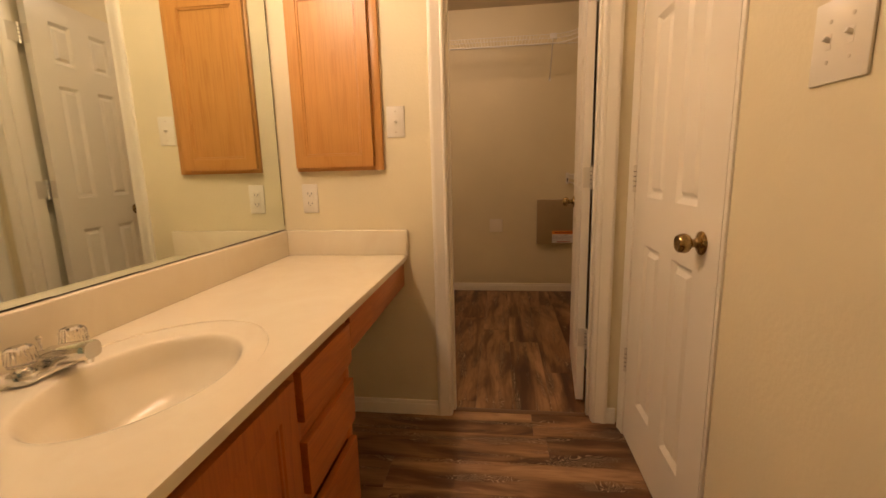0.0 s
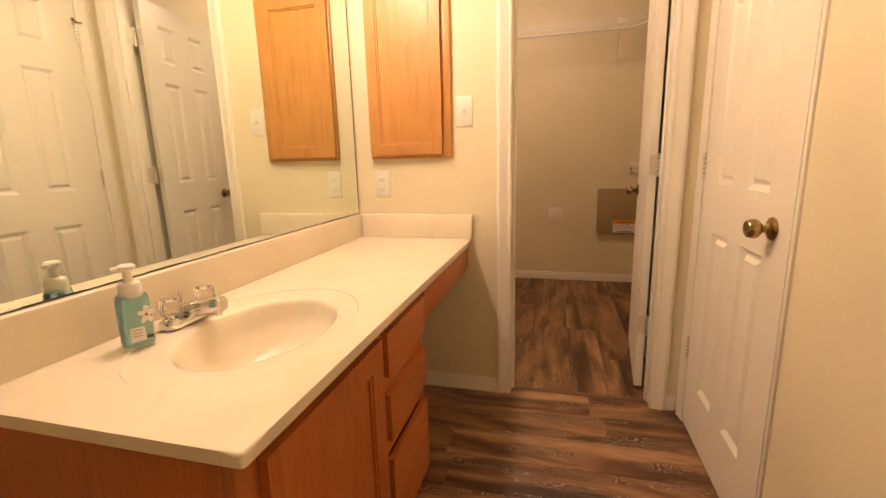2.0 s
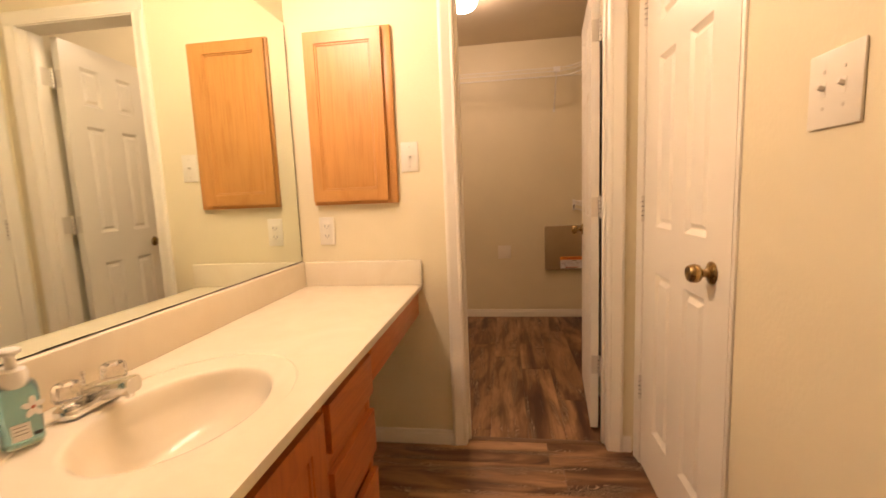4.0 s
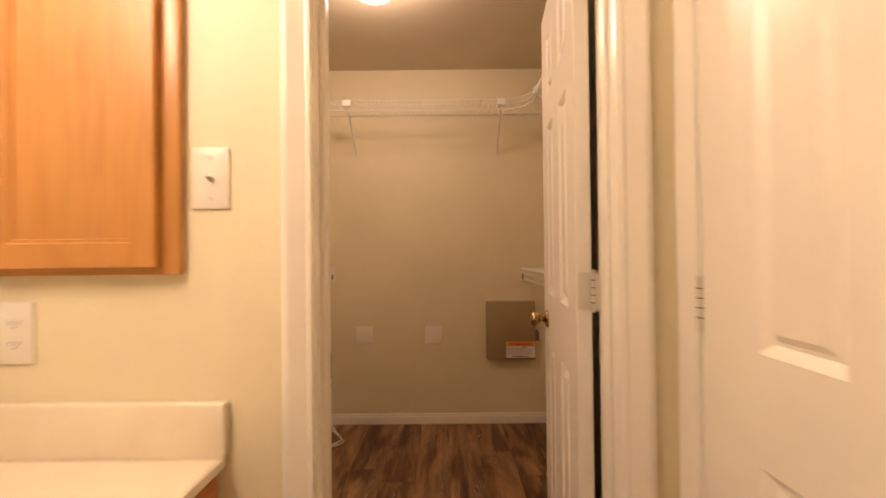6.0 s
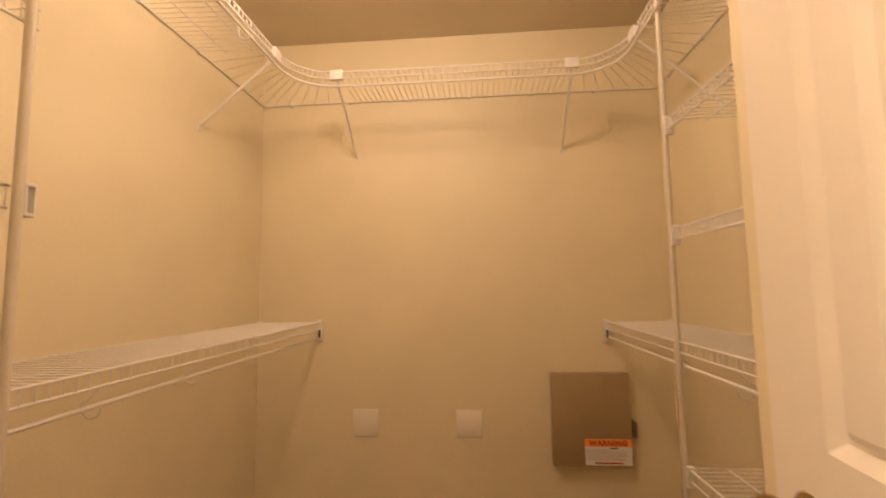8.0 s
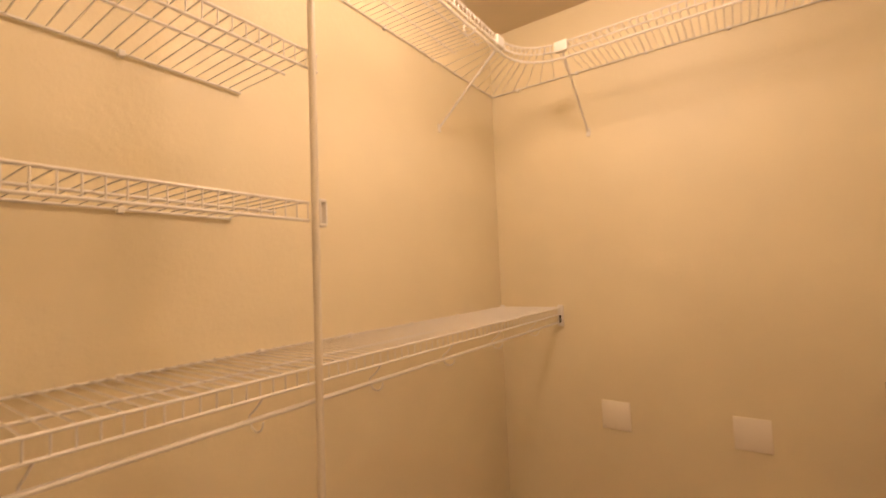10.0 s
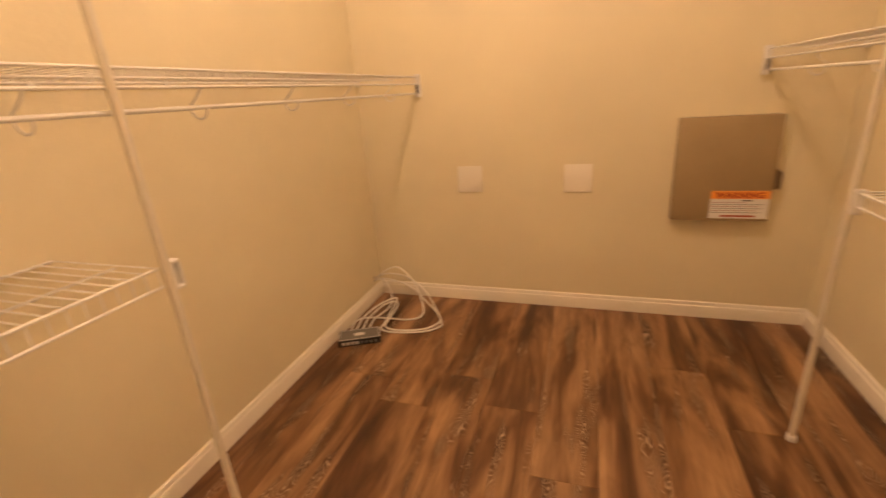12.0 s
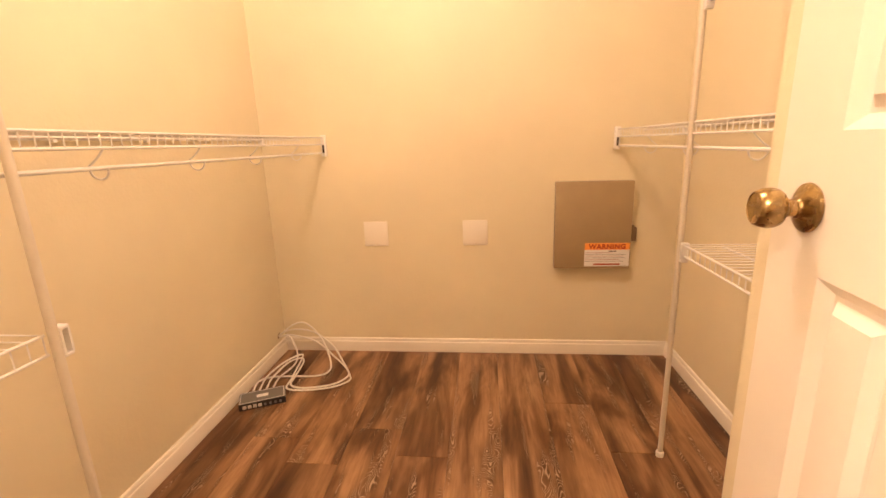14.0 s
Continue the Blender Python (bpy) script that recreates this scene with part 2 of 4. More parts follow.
def vinyl_plank():
    """Wood-look vinyl: tone by plank, long streaks, dark knots and pale limed grain."""
    p = Mat("vinyl_plank", (0.12, 0.06, 0.03), 0.42)
    info = p.node("ShaderNodeObjectInfo")
    cl = p.node("ShaderNodeCombineXYZ")
    for k, f in enumerate((31.0, 17.0, 5.0)):
        mul = p.node("ShaderNodeMath")
        mul.operation = "MULTIPLY"
        mul.inputs[1].default_value = f
        p.link(info.outputs["Random"], mul.inputs[0])
        p.link(mul.outputs[0], cl.inputs[k])
    tone = p.ramp(info.outputs["Random"], [(0.0, (0.205, 0.110, 0.050)), (0.2, (0.275, 0.158, 0.076)), (0.4, (0.23, 0.127, 0.059)), (0.6, (0.29, 0.171, 0.086)), (0.8, (0.245, 0.137, 0.065)), (1.0, (0.31, 0.186, 0.095))])
    broad = p.noise(p.coords((1.7, 8.5, 1), cl.outputs[0]), 1.0, 3.0, 0.52, 0.9)
    c = p.mix(tone, p.ramp(broad, [(0.30, (0.21, 0.11, 0.065)), (0.43, (0.52, 0.40, 0.315)), (0.53, (1.0, 0.96, 0.92)), (0.68, (1.45, 1.48, 1.5))]), 1.0, "MULTIPLY")
    mottle = p.noise(p.coords((4.5, 16.0, 1), cl.outputs[0]), 1.0, 3, 0.6, 0.8)
    c = p.mix(c, p.ramp(mottle, [(0.32, (0.72, 0.66, 0.62)), (0.62, (1.12, 1.12, 1.12))]), 0.9, "MULTIPLY")
    fine = p.noise(p.coords((5.0, 120.0, 1), cl.outputs[0]), 1.0, 3, 0.65)
    c = p.mix(c, p.ramp(fine, [(0.34, (0.72, 0.68, 0.64)), (0.62, (1.12, 1.12, 1.12))]), 0.5, "MULTIPLY")
    # pale limed cathedral grain in patches
    warp = p.noise(p.coords((6.5, 13.0, 1), cl.outputs[0]), 1.0, 2, 0.45, 0.5)
    w = p.node("ShaderNodeMath")
    w.operation = "MULTIPLY"
    w.inputs[1].default_value = 34.0
    p.link(warp, w.inputs[0])
    fr = p.node("ShaderNodeMath")
    fr.operation = "PINGPONG"
    fr.inputs[1].default_value = 0.5
    p.link(w.outputs[0], fr.inputs[0])
    lines = p.ramp(fr.outputs[0], [(0.0, (1, 1, 1)), (0.2, (0, 0, 0))])
    spots = p.noise(p.coords((2.0, 15.0, 1), cl.outputs[0]), 1.5, 3, 0.5)
    where = p.ramp(spots, [(0.55, (0, 0, 0)), (0.62, (0.9, 0.9, 0.9))])
    c = p.mix(c, p.ramp(spots, [(0.52, (1, 1, 1)), (0.62, (0.55, 0.48, 0.43))]), 1.0, "MULTIPLY")
    c = p.mix(c, (0.52, 0.385, 0.25), p.mix(lines, where, 1.0, "MULTIPLY"))
    p.colour(c)
    p.rough(fine, 0.5, 0.34)
    p.bump(fine, 0.18, 0.0006)
    return p.m


VINYL = vinyl_plank()
THRESHOLD = paint("brown_transition_strip", (0.13, 0.068, 0.034), 0.4, 0.2, 0.2, 40)
SUBFLOOR = Mat("plank_joint_shadow", (0.03, 0.018, 0.012), 0.7).m


def glow(name, strength, tint):
    p = Mat(name, (0.9, 0.88, 0.84), 0.3)
    p.b.inputs["Emission Color"].default_value = (*tint, 1)
    p.b.inputs["Emission Strength"].default_value = strength
    return p.m


def panel_metal():
    p = Mat("taupe_enamel_metal", (0.23, 0.17, 0.11), 0.45)
    n = p.noise(p.coords(), 6, 3)
    p.colour(p.ramp(n, [(0.3, (0.34, 0.248, 0.132)), (0.7, (0.385, 0.285, 0.155))]))
    p.bump(p.noise(p.coords(), 300, 2), 0.08, 0.0005)
    return p.m


PANEL = panel_metal()
MIRROR = Mat("silvered_glass", (0.82, 0.88, 0.80), 0.015, 1.0).m
GLASS_CLEAR = Mat("clear_acrylic", (0.95, 0.93, 0.90), 0.04, IOR=1.42, Transmission_Weight=0.95).m
SOAP_BOTTLE = Mat("clear_bottle_plastic", (0.80, 0.93, 0.93), 0.05, IOR=1.45, Transmission_Weight=0.9).m
SOAP_LIQUID = Mat("blue_green_soap", (0.46, 0.83, 0.95), 0.05, Transmission_Weight=0.92, IOR=1.34).m
PAPER = Mat("white_label_paper", (0.80, 0.78, 0.76), 0.5).m
ORANGE = Mat("orange_label_ink", (0.92, 0.36, 0.06), 0.5).m
RED_INK = Mat("red_label_ink", (0.42, 0.06, 0.02), 0.5).m
GREY_INK = Mat("grey_print", (0.22, 0.2, 0.2), 0.5).m
PINK_INK = Mat("dusty_print", (0.42, 0.20, 0.20), 0.5).m
PETAL = Mat("white_flower_print", (0.85, 0.82, 0.8), 0.4).m
BOX_GREY = Mat("grey_metal_case", (0.20, 0.19, 0.175), 0.42, 0.35).m
CABLE = Mat("white_cable_jacket", (0.80, 0.76, 0.69), 0.45).m
EDGE_SPOT = Mat("desilvered_mirror_edge", (0.05, 0.035, 0.02), 0.6).m

# ---- structure: vanity room ----
T = 0.115
bm = B(WEST - T, SOUTH - T, 0, WEST, NORTH, CEIL)
struct("wall_west", bm, WALL, "beige painted wall behind the vanity mirror", "wall", False)
struct("wall_south", B(WEST, SOUTH - T, 0, EAST, SOUTH, CEIL), WALL, "plain beige painted wall", "wall", False)

DOOR_Y0, DOOR_Y1 = 3.530, 4.200
bm = B(EAST, SOUTH - T, 0, EAST + T, DOOR_Y0 - 0.018, CEIL)
box(bm, EAST, 4.272, 0, EAST + T, NORTH, CEIL)
box(bm, EAST, DOOR_Y0 - 0.018, 2.05, EAST + T, 4.272, CEIL)
struct("wall_east", bm, WALL, "beige orange-peel painted wall round the closed white door", "wall", False)

bm = B(WEST - T, NORTH, 0, JAMB_L - 0.02, CLOSET_S, CEIL)
box(bm, JAMB_R + 0.02, NORTH, 0, CLOSET_E + T, CLOSET_S, CEIL)
box(bm, JAMB_L - 0.02, NORTH, HEAD + 0.02, JAMB_R + 0.02, CLOSET_S, CEIL)
struct("wall_north", bm, WALL, "beige painted wall with the closet doorway", "wall", False)
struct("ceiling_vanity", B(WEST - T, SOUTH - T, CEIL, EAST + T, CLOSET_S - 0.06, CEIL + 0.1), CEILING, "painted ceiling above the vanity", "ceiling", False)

# ---- structure: closet ----
RETURN_X, RETURN_N = 0.572, 5.178
struct("wall_closet_west", B(CLOSET_W - T, CLOSET_S, 0, CLOSET_W, CLOSET_N + T, CEIL), WALL, "beige painted closet wall", "wall", False)
struct("wall_closet_east", B(CLOSET_E, CLOSET_S, 0, CLOSET_E + T, CLOSET_N + T, CEIL), WALL, "beige painted closet wall", "wall", False)
struct("wall_closet_return", B(RETURN_X, CLOSET_S, 0, CLOSET_E, RETURN_N, CEIL), WALL, "beige painted wall return behind the open closet door", "wall", False)
struct("wall_closet_north", B(CLOSET_W, CLOSET_N, 0, CLOSET_E, CLOSET_N + T, CEIL), WALL, "beige painted back wall of the closet", "wall", False)
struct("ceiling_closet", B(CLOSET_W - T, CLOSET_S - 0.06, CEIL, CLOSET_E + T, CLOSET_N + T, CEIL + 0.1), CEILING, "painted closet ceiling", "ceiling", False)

# ---- closet doorway: jambs and casings ----
FRAME = struct("door_1", B(JAMB_L - 0.02, NORTH - 0.002, HEAD, JAMB_R + 0.02, CLOSET_S + 0.002, HEAD + 0.02), TRIM, "white painted wooden closet door frame", "door frame")
part("jamb", B(JAMB_L - 0.02, NORTH - 0.002, 0, JAMB_L, CLOSET_S + 0.002, HEAD, bevel=0.0015), TRIM, FRAME)
part("jamb", B(JAMB_R, NORTH - 0.002, 0, JAMB_R + 0.02, CLOSET_S + 0.002, HEAD, bevel=0.0015), TRIM, FRAME)
part("door_stop", B(JAMB_L, CLOSET_S - 0.08, 0, JAMB_L + 0.012, CLOSET_S - 0.045, HEAD, bevel=0.002), TRIM, FRAME)
part("door_stop", B(JAMB_R - 0.011, CLOSET_S - 0.075, 0, JAMB_R, CLOSET_S - 0.04, HEAD, bevel=0.002), TRIM, FRAME)


def casing_profile(width, depth):
    """Colonial casing: (across, proud) from the inner edge outwards."""
    return [(0, 0), (0, depth * 0.55), (0.006, depth * 0.62), (0.012, depth * 0.5), (0.018, depth * 0.62), (width * 0.55, depth * 0.72),
            (width * 0.72, depth * 0.98), (width * 0.8, depth), (width * 0.93, depth * 0.94), (width, depth * 0.8), (width, 0)]


def extrude(bm, prof, place, a, b):
    """Sweeps a closed profile straight from a to b; place(p, s) gives a point."""
    r0 = [bm.verts.new(place(p, a)) for p in prof]
    r1 = [bm.verts.new(place(p, b)) for p in prof]
    n = len(prof)
    for k in range(n):
        bm.faces.new((r0[k], r0[(k + 1) % n], r1[(k + 1) % n], r1[k]))
    bm.faces.new(r0[::-1])
    bm.faces.new(r1)
    return bm


CW, CD = 0.060, 0.017
cp = casing_profile(CW, CD)
for side, yf, sgn in (("vanity", NORTH, -1), ("closet", CLOSET_S, 1)):
    part("casing", extrude(bmesh.new(), cp, lambda p, s: (JAMB_L - 0.005 - p[0], yf + sgn * p[1], s), 0, HEAD + 0.005), TRIM, FRAME)
    part("casing", extrude(bmesh.new(), cp, lambda p, s: (JAMB_R + 0.004 + p[0], yf + sgn * p[1], s), 0, HEAD + 0.005), TRIM, FRAME)
    part("head_casing", extrude(bmesh.new(), cp, lambda p, s: (s, yf + sgn * p[1], HEAD + 0.005 + p[0]), JAMB_L - CW - 0.005, JAMB_R + CW + 0.004), TRIM, FRAME)
part("strike_plate", B(JAMB_L, CLOSET_S - 0.032, 0.885, JAMB_L + 0.002, CLOSET_S, 0.945, bevel=0.0008), BRASS, FRAME, "worn brass strike plate")

# ---- doors ----
SIX_STEPS = [(0.003, 0.0), (0.010, 0.005), (0.019, 0.0125), (0.025, 0.0125), (0.037, 0.0015), (0.043, 0.001)]


def six_panels(w, st, mid):
    a0, a1 = st, (w - mid) / 2
    b0, b1 = (w + mid) / 2, w - st
    rows = ((0.205, 0.834), (0.998, 1.59), (1.695, 1.905))
    return [(x0, z0, x1, z1) for z0, z1 in rows for x0, x1 in ((a0, a1), (b0, b1))]


def knob(m, parent):
    """Round passage knob; local z points out of the door."""
    ob = part("knob", lathe(bmesh.new(), [(0, 0.0), (0.0300, 0.0), (0.0312, 0.002), (0.0302, 0.005), (0.026, 0.008), (0.0190, 0.0105), (0.0135, 0.0135), (0.0128, 0.0155), (0.0108, 0.017), (0.0106, 0.0235), (0.0122, 0.025), (0.0122, 0.027),
                                           (0.0165, 0.030), (0.0222, 0.0335), (0.0250, 0.0395), (0.0256, 0.0455), (0.0245, 0.0525), (0.0212, 0.0600), (0.0195, 0.0612), (0.0183, 0.0600), (0, 0.0588)], m, 32), BRASS, parent, "antique brass round door knob")
    return ob


def hinge(bm, x, y, z, h=0.089):
    tube(bm, [(x, y, z - h / 2), (x, y, z + h / 2)], 0.0058, 10)
    for k in (-1, 1):
        lathe(bm, [(0, 0), (0.0072, 0), (0.0072, 0.003), (0.004, 0.006), (0, 0.0065)], Matrix.Translation((x, y, z + k * h / 2)) @ Matrix.Rotation(0 if k > 0 else math.pi, 4, "X"), 10)
    return bm


# Dark rings round the barrel stand for the shade between knuckles.
def knuckle_shades(parent, x, y, z, h=0.089):
    for i in range(1, 5):
        zz = z - h / 2 + h * i / 5
        part("knuckle_gap_shade", tube(bmesh.new(), [(x, y, zz - 0.001), (x, y, zz + 0.001)], 0.0061, 10), GAP, parent)


# closed door in the east wall
DOOR_E = thing("interior_door", (EAST, 3.87, 0), "closed white six-panel interior door with a brass knob", "door")
mE = pose(EAST - 0.006, DOOR_Y1, 0.012, 0, 0, -90)
part("leaf", slab(bmesh.new(), DOOR_Y1 - DOOR_Y0, 2.018, 0.035, six_panels(DOOR_Y1 - DOOR_Y0, 0.134, 0.10), SIX_STEPS, mE, back=False), TRIM, DOOR_E)
knob(Matrix.Translation((EAST - 0.006, 3.622, 0.925)) @ Matrix.Rotation(-math.pi / 2, 4, "Y"), DOOR_E)
for zz in (1.80, 1.073, 0.34):
    bm = hinge(bmesh.new(), EAST - 0.010, DOOR_Y1 + 0.004, zz)
    hg = part("hinge", bm, STEEL, DOOR_E, "painted-over butt hinge")
    knuckle_shades(hg, EAST - 0.010, DOOR_Y1 + 0.004, zz)
bm = bmesh.new()
tube(bm, [(EAST - 0.012, DOOR_Y1 + 0.006, 1.853), (EAST - 0.03, DOOR_Y1 - 0.005, 1.853), (EAST - 0.046, DOOR_Y1 - 0.032, 1.853)], 0.0035, 8)
tube(bm, [(EAST - 0.012, DOOR_Y1 + 0.002, 1.853), (EAST - 0.028, DOOR_Y1 + 0.026, 1.853)], 0.003, 8)
lathe(bm, [(0, 0), (0.008, 0), (0.008, 0.006), (0, 0.008)], Matrix.Translation((EAST - 0.046, DOOR_Y1 - 0.032, 1.853)) @ Matrix.Rotation(radians(-120), 4, "Z") @ Matrix.Rotation(math.pi / 2, 4, "Y"), 12)
lathe(bm, [(0, 0), (0.010, 0), (0.010, 0.003), (0, 0.004)], Matrix.Translation((EAST - 0.012, DOOR_Y1 + 0.004, 1.848)), 12)
part("hinge_stop", bm, BRASS, DOOR_E, "brass hinge-pin door stop")
FRAME_E = struct("door_2", B(EAST - 0.001, DOOR_Y0 - 0.015, 2.033, EAST + T, 4.272, 2.05), TRIM, "white painted frame of the closed door", "door frame")
part("jamb", B(EAST - 0.0055, DOOR_Y0 - 0.017, 0, EAST + T, DOOR_Y0 - 0.0012, 2.033, bevel=0.001), TRIM, FRAME_E)
part("jamb", B(EAST - 0.001, DOOR_Y1 + 0.004, 0, EAST + T, DOOR_Y1 + 0.02, 2.033), TRIM, FRAME_E)
part("casing", extrude(bmesh.new(), casing_profile(0.062, 0.016), lambda p, s: (EAST - p[1], DOOR_Y1 + 0.012 + p[0], s), 0, 2.04), TRIM, FRAME_E)
part("rebate", B(EAST + 0.005, DOOR_Y0 - 0.0045, 0, EAST + 0.02, DOOR_Y0 + 0.0002, 2.033), TRIM, FRAME_E)
part("rebate", B(EAST + 0.005, DOOR_Y1 - 0.0002, 0, EAST + 0.02, DOOR_Y1 + 0.0045, 2.033), TRIM, FRAME_E)
# Unseen block behind the leaf, with the shade put into its colour.
part("backing", B(EAST + 0.05, DOOR_Y0 - 0.01, 0, EAST + T, DOOR_Y1 + 0.02, 2.033), GAP, FRAME_E)

# closet door, swung open into the closet
LEAF_W = 0.61
OPEN = 95.9
HX, HY = JAMB_R - 0.005, CLOSET_S + 0.024
DOOR_C = thing("closet_door", (HX, HY, 0), "white six-panel closet door standing open into the closet", "door")
turn = Matrix.Translation((HX, HY, 0.012)) @ Matrix.Rotation(radians(180 - OPEN), 4, "Z")
mC = turn @ Matrix.Translation((0.012, 0.0, 0.008)) @ Matrix.Translation((LEAF_W, 0.037, 0)) @ Matrix.Rotation(math.pi, 4, "Z")
part("leaf", slab(bmesh.new(), LEAF_W, 2.015, 0.035, six_panels(LEAF_W, 0.112, 0.116), SIX_STEPS, mC), TRIM, DOOR_C)
knob(turn @ Matrix.Translation((0.012 + LEAF_W - 0.078, 0.037, 0.917)) @ Matrix.Rotation(-math.pi / 2, 4, "X"), DOOR_C)
knob(turn @ Matrix.Translation((0.012 + LEAF_W - 0.078, 0.002, 0.917)) @ Matrix.Rotation(math.pi / 2, 4, "X"), DOOR_C)
for zz in (1.83, 1.075, 0.335):
    bm = hinge(bmesh.new(), HX, HY - 0.002, zz)
    box(bm, JAMB_R - 0.003, CLOSET_S - 0.034, zz - 0.044, JAMB_R - 0.0005, HY - 0.004, zz + 0.044)
    pl = bmesh.new()
    box(pl, 0.009, 0.004, zz - 0.012 - 0.044, 0.0115, 0.034, zz - 0.012 + 0.044)
    bmesh.ops.transform(pl, matrix=turn, verts=pl.verts)
    me = bpy.data.meshes.new("tmp")
    pl.to_mesh(me)
    bm.from_mesh(me)
    pl.free()
    bpy.data.meshes.remove(me)
    hg = part("hinge", bm, STEEL, DOOR_C, "painted-over butt hinge")
    knuckle_shades(hg, HX, HY - 0.002, zz)

# ---- baseboards ----
BASE_P = [(0, 0), (0.012, 0), (0.012, 0.045), (0.010, 0.052), (0.0075, 0.054), (0.0075, 0.062), (0.005, 0.068), (0, 0.070)]


def baseboard(name, place, a, b):
    struct(name, extrude(bmesh.new(), BASE_P, place, a, b), TRIM, "white painted wooden baseboard", "baseboard")


baseboard("baseboard_1", lambda p, s: (s, CLOSET_N - p[0], p[1]), CLOSET_W, CLOSET_E)
baseboard("baseboard_2", lambda p, s: (CLOSET_W + p[0], s, p[1]), CLOSET_S, CLOSET_N - 0.012)
baseboard("baseboard_3", lambda p, s: (CLOSET_E - p[0], s, p[1]), RETURN_N, CLOSET_N - 0.012)
baseboard("baseboard_4", lambda p, s: (s, NORTH - p[0], p[1]), WEST, JAMB_L - CW - 0.005)
baseboard("baseboard_5", lambda p, s: (s, NORTH - p[0], p[1]), JAMB_R + CW + 0.004, EAST - 0.017)
baseboard("baseboard_6", lambda p, s: (EAST - p[0], s, p[1]), SOUTH, DOOR_Y0 - 0.02)
baseboard("baseboard_7", lambda p, s: (s, CLOSET_S + p[0], p[1]), CLOSET_W + 0.012, JAMB_L - CW - 0.005)
baseboard("baseboard_8", lambda p, s: (s, CLOSET_S + p[0], p[1]), JAMB_R + CW + 0.004, CLOSET_E - 0.012)
baseboard("baseboard_9", lambda p, s: (WEST + p[0], s, p[1]), SOUTH, 2.745)

# ---- mirror ----
MIRROR_T = thing("wall_mirror", (WEST, 3.5, 0.875), "large frameless wall mirror resting on the vanity backsplash", "mirror")
part("glass", B(WEST + 0.0005, 2.73, 0.878, WEST + 0.006, NORTH - 0.012, 1.921, bevel=0.0008, seg=1), MIRROR, MIRROR_T)
bm = bmesh.new()
rs = random.Random(4)
yy = 2.75
while yy < NORTH - 0.04:
    ln = rs.uniform(0.02, 0.12)
    h = rs.uniform(0.0008, 0.0026)
    box(bm, WEST + 0.0061, yy, 0.8775, WEST + 0.0066, min(yy + ln, NORTH - 0.014), 0.8785 + h)
    yy += ln + rs.uniform(0.0, 0.05)
zz = 0.9
while zz < 1.9:
    ln = rs.uniform(0.05, 0.2)
    box(bm, WEST + 0.0061, NORTH - 0.0155 - rs.uniform(0, 0.0015), zz, WEST + 0.0066, NORTH - 0.0125, min(zz + ln, 1.912))
    zz += ln + rs.uniform(0, 0.02)
box(bm, WEST + 0.0061, 2.732, 0.8770, WEST + 0.0065, NORTH - 0.0125, 0.8795)
part("worn_edge", bm, EDGE_SPOT, MIRROR_T, "black desilvered mirror edge", kind="stuff")

# ---- vanity light above the mirror ----
VL = thing("vanity_light", (WEST, 3.45, 2.12), "brass vanity light bar with frosted glowing globes", "wall lamp")
part("bar", B(WEST, 3.12, 2.08, WEST + 0.03, 3.78, 2.18, bevel=0.006), CHROME, VL)
GLOBE = glow("glowing_globe", VANITY_GLOBE, VANITY_COLOUR)
for k in range(4):
    y = 3.21 + 0.16 * k
    part("socket", lathe(bmesh.new(), [(0.028, 0.0), (0.028, 0.03), (0.022, 0.034), (0, 0.034)], Matrix.Translation((WEST + 0.03, y, 2.13)) @ Matrix.Rotation(math.pi / 2, 4, "Y"), 20), CHROME, VL)
    part("globe", lathe(bmesh.new(), [(0, -0.048)] + [(0.048 * math.sin(radians(a)), -0.048 * math.cos(radians(a))) for a in range(15, 180, 15)] + [(0, 0.048)], Matrix.Translation((WEST + 0.108, y, 2.13)), 20), GLOBE, VL)

# ---- vanity: countertop with moulded bowl ----
CX0, CX1, CY0, CY1 = WEST + 0.001, -0.311, 2.744, NORTH - 0.001
SCX, SCY, SRX, SRY = -0.575, 3.145, 0.143, 0.2


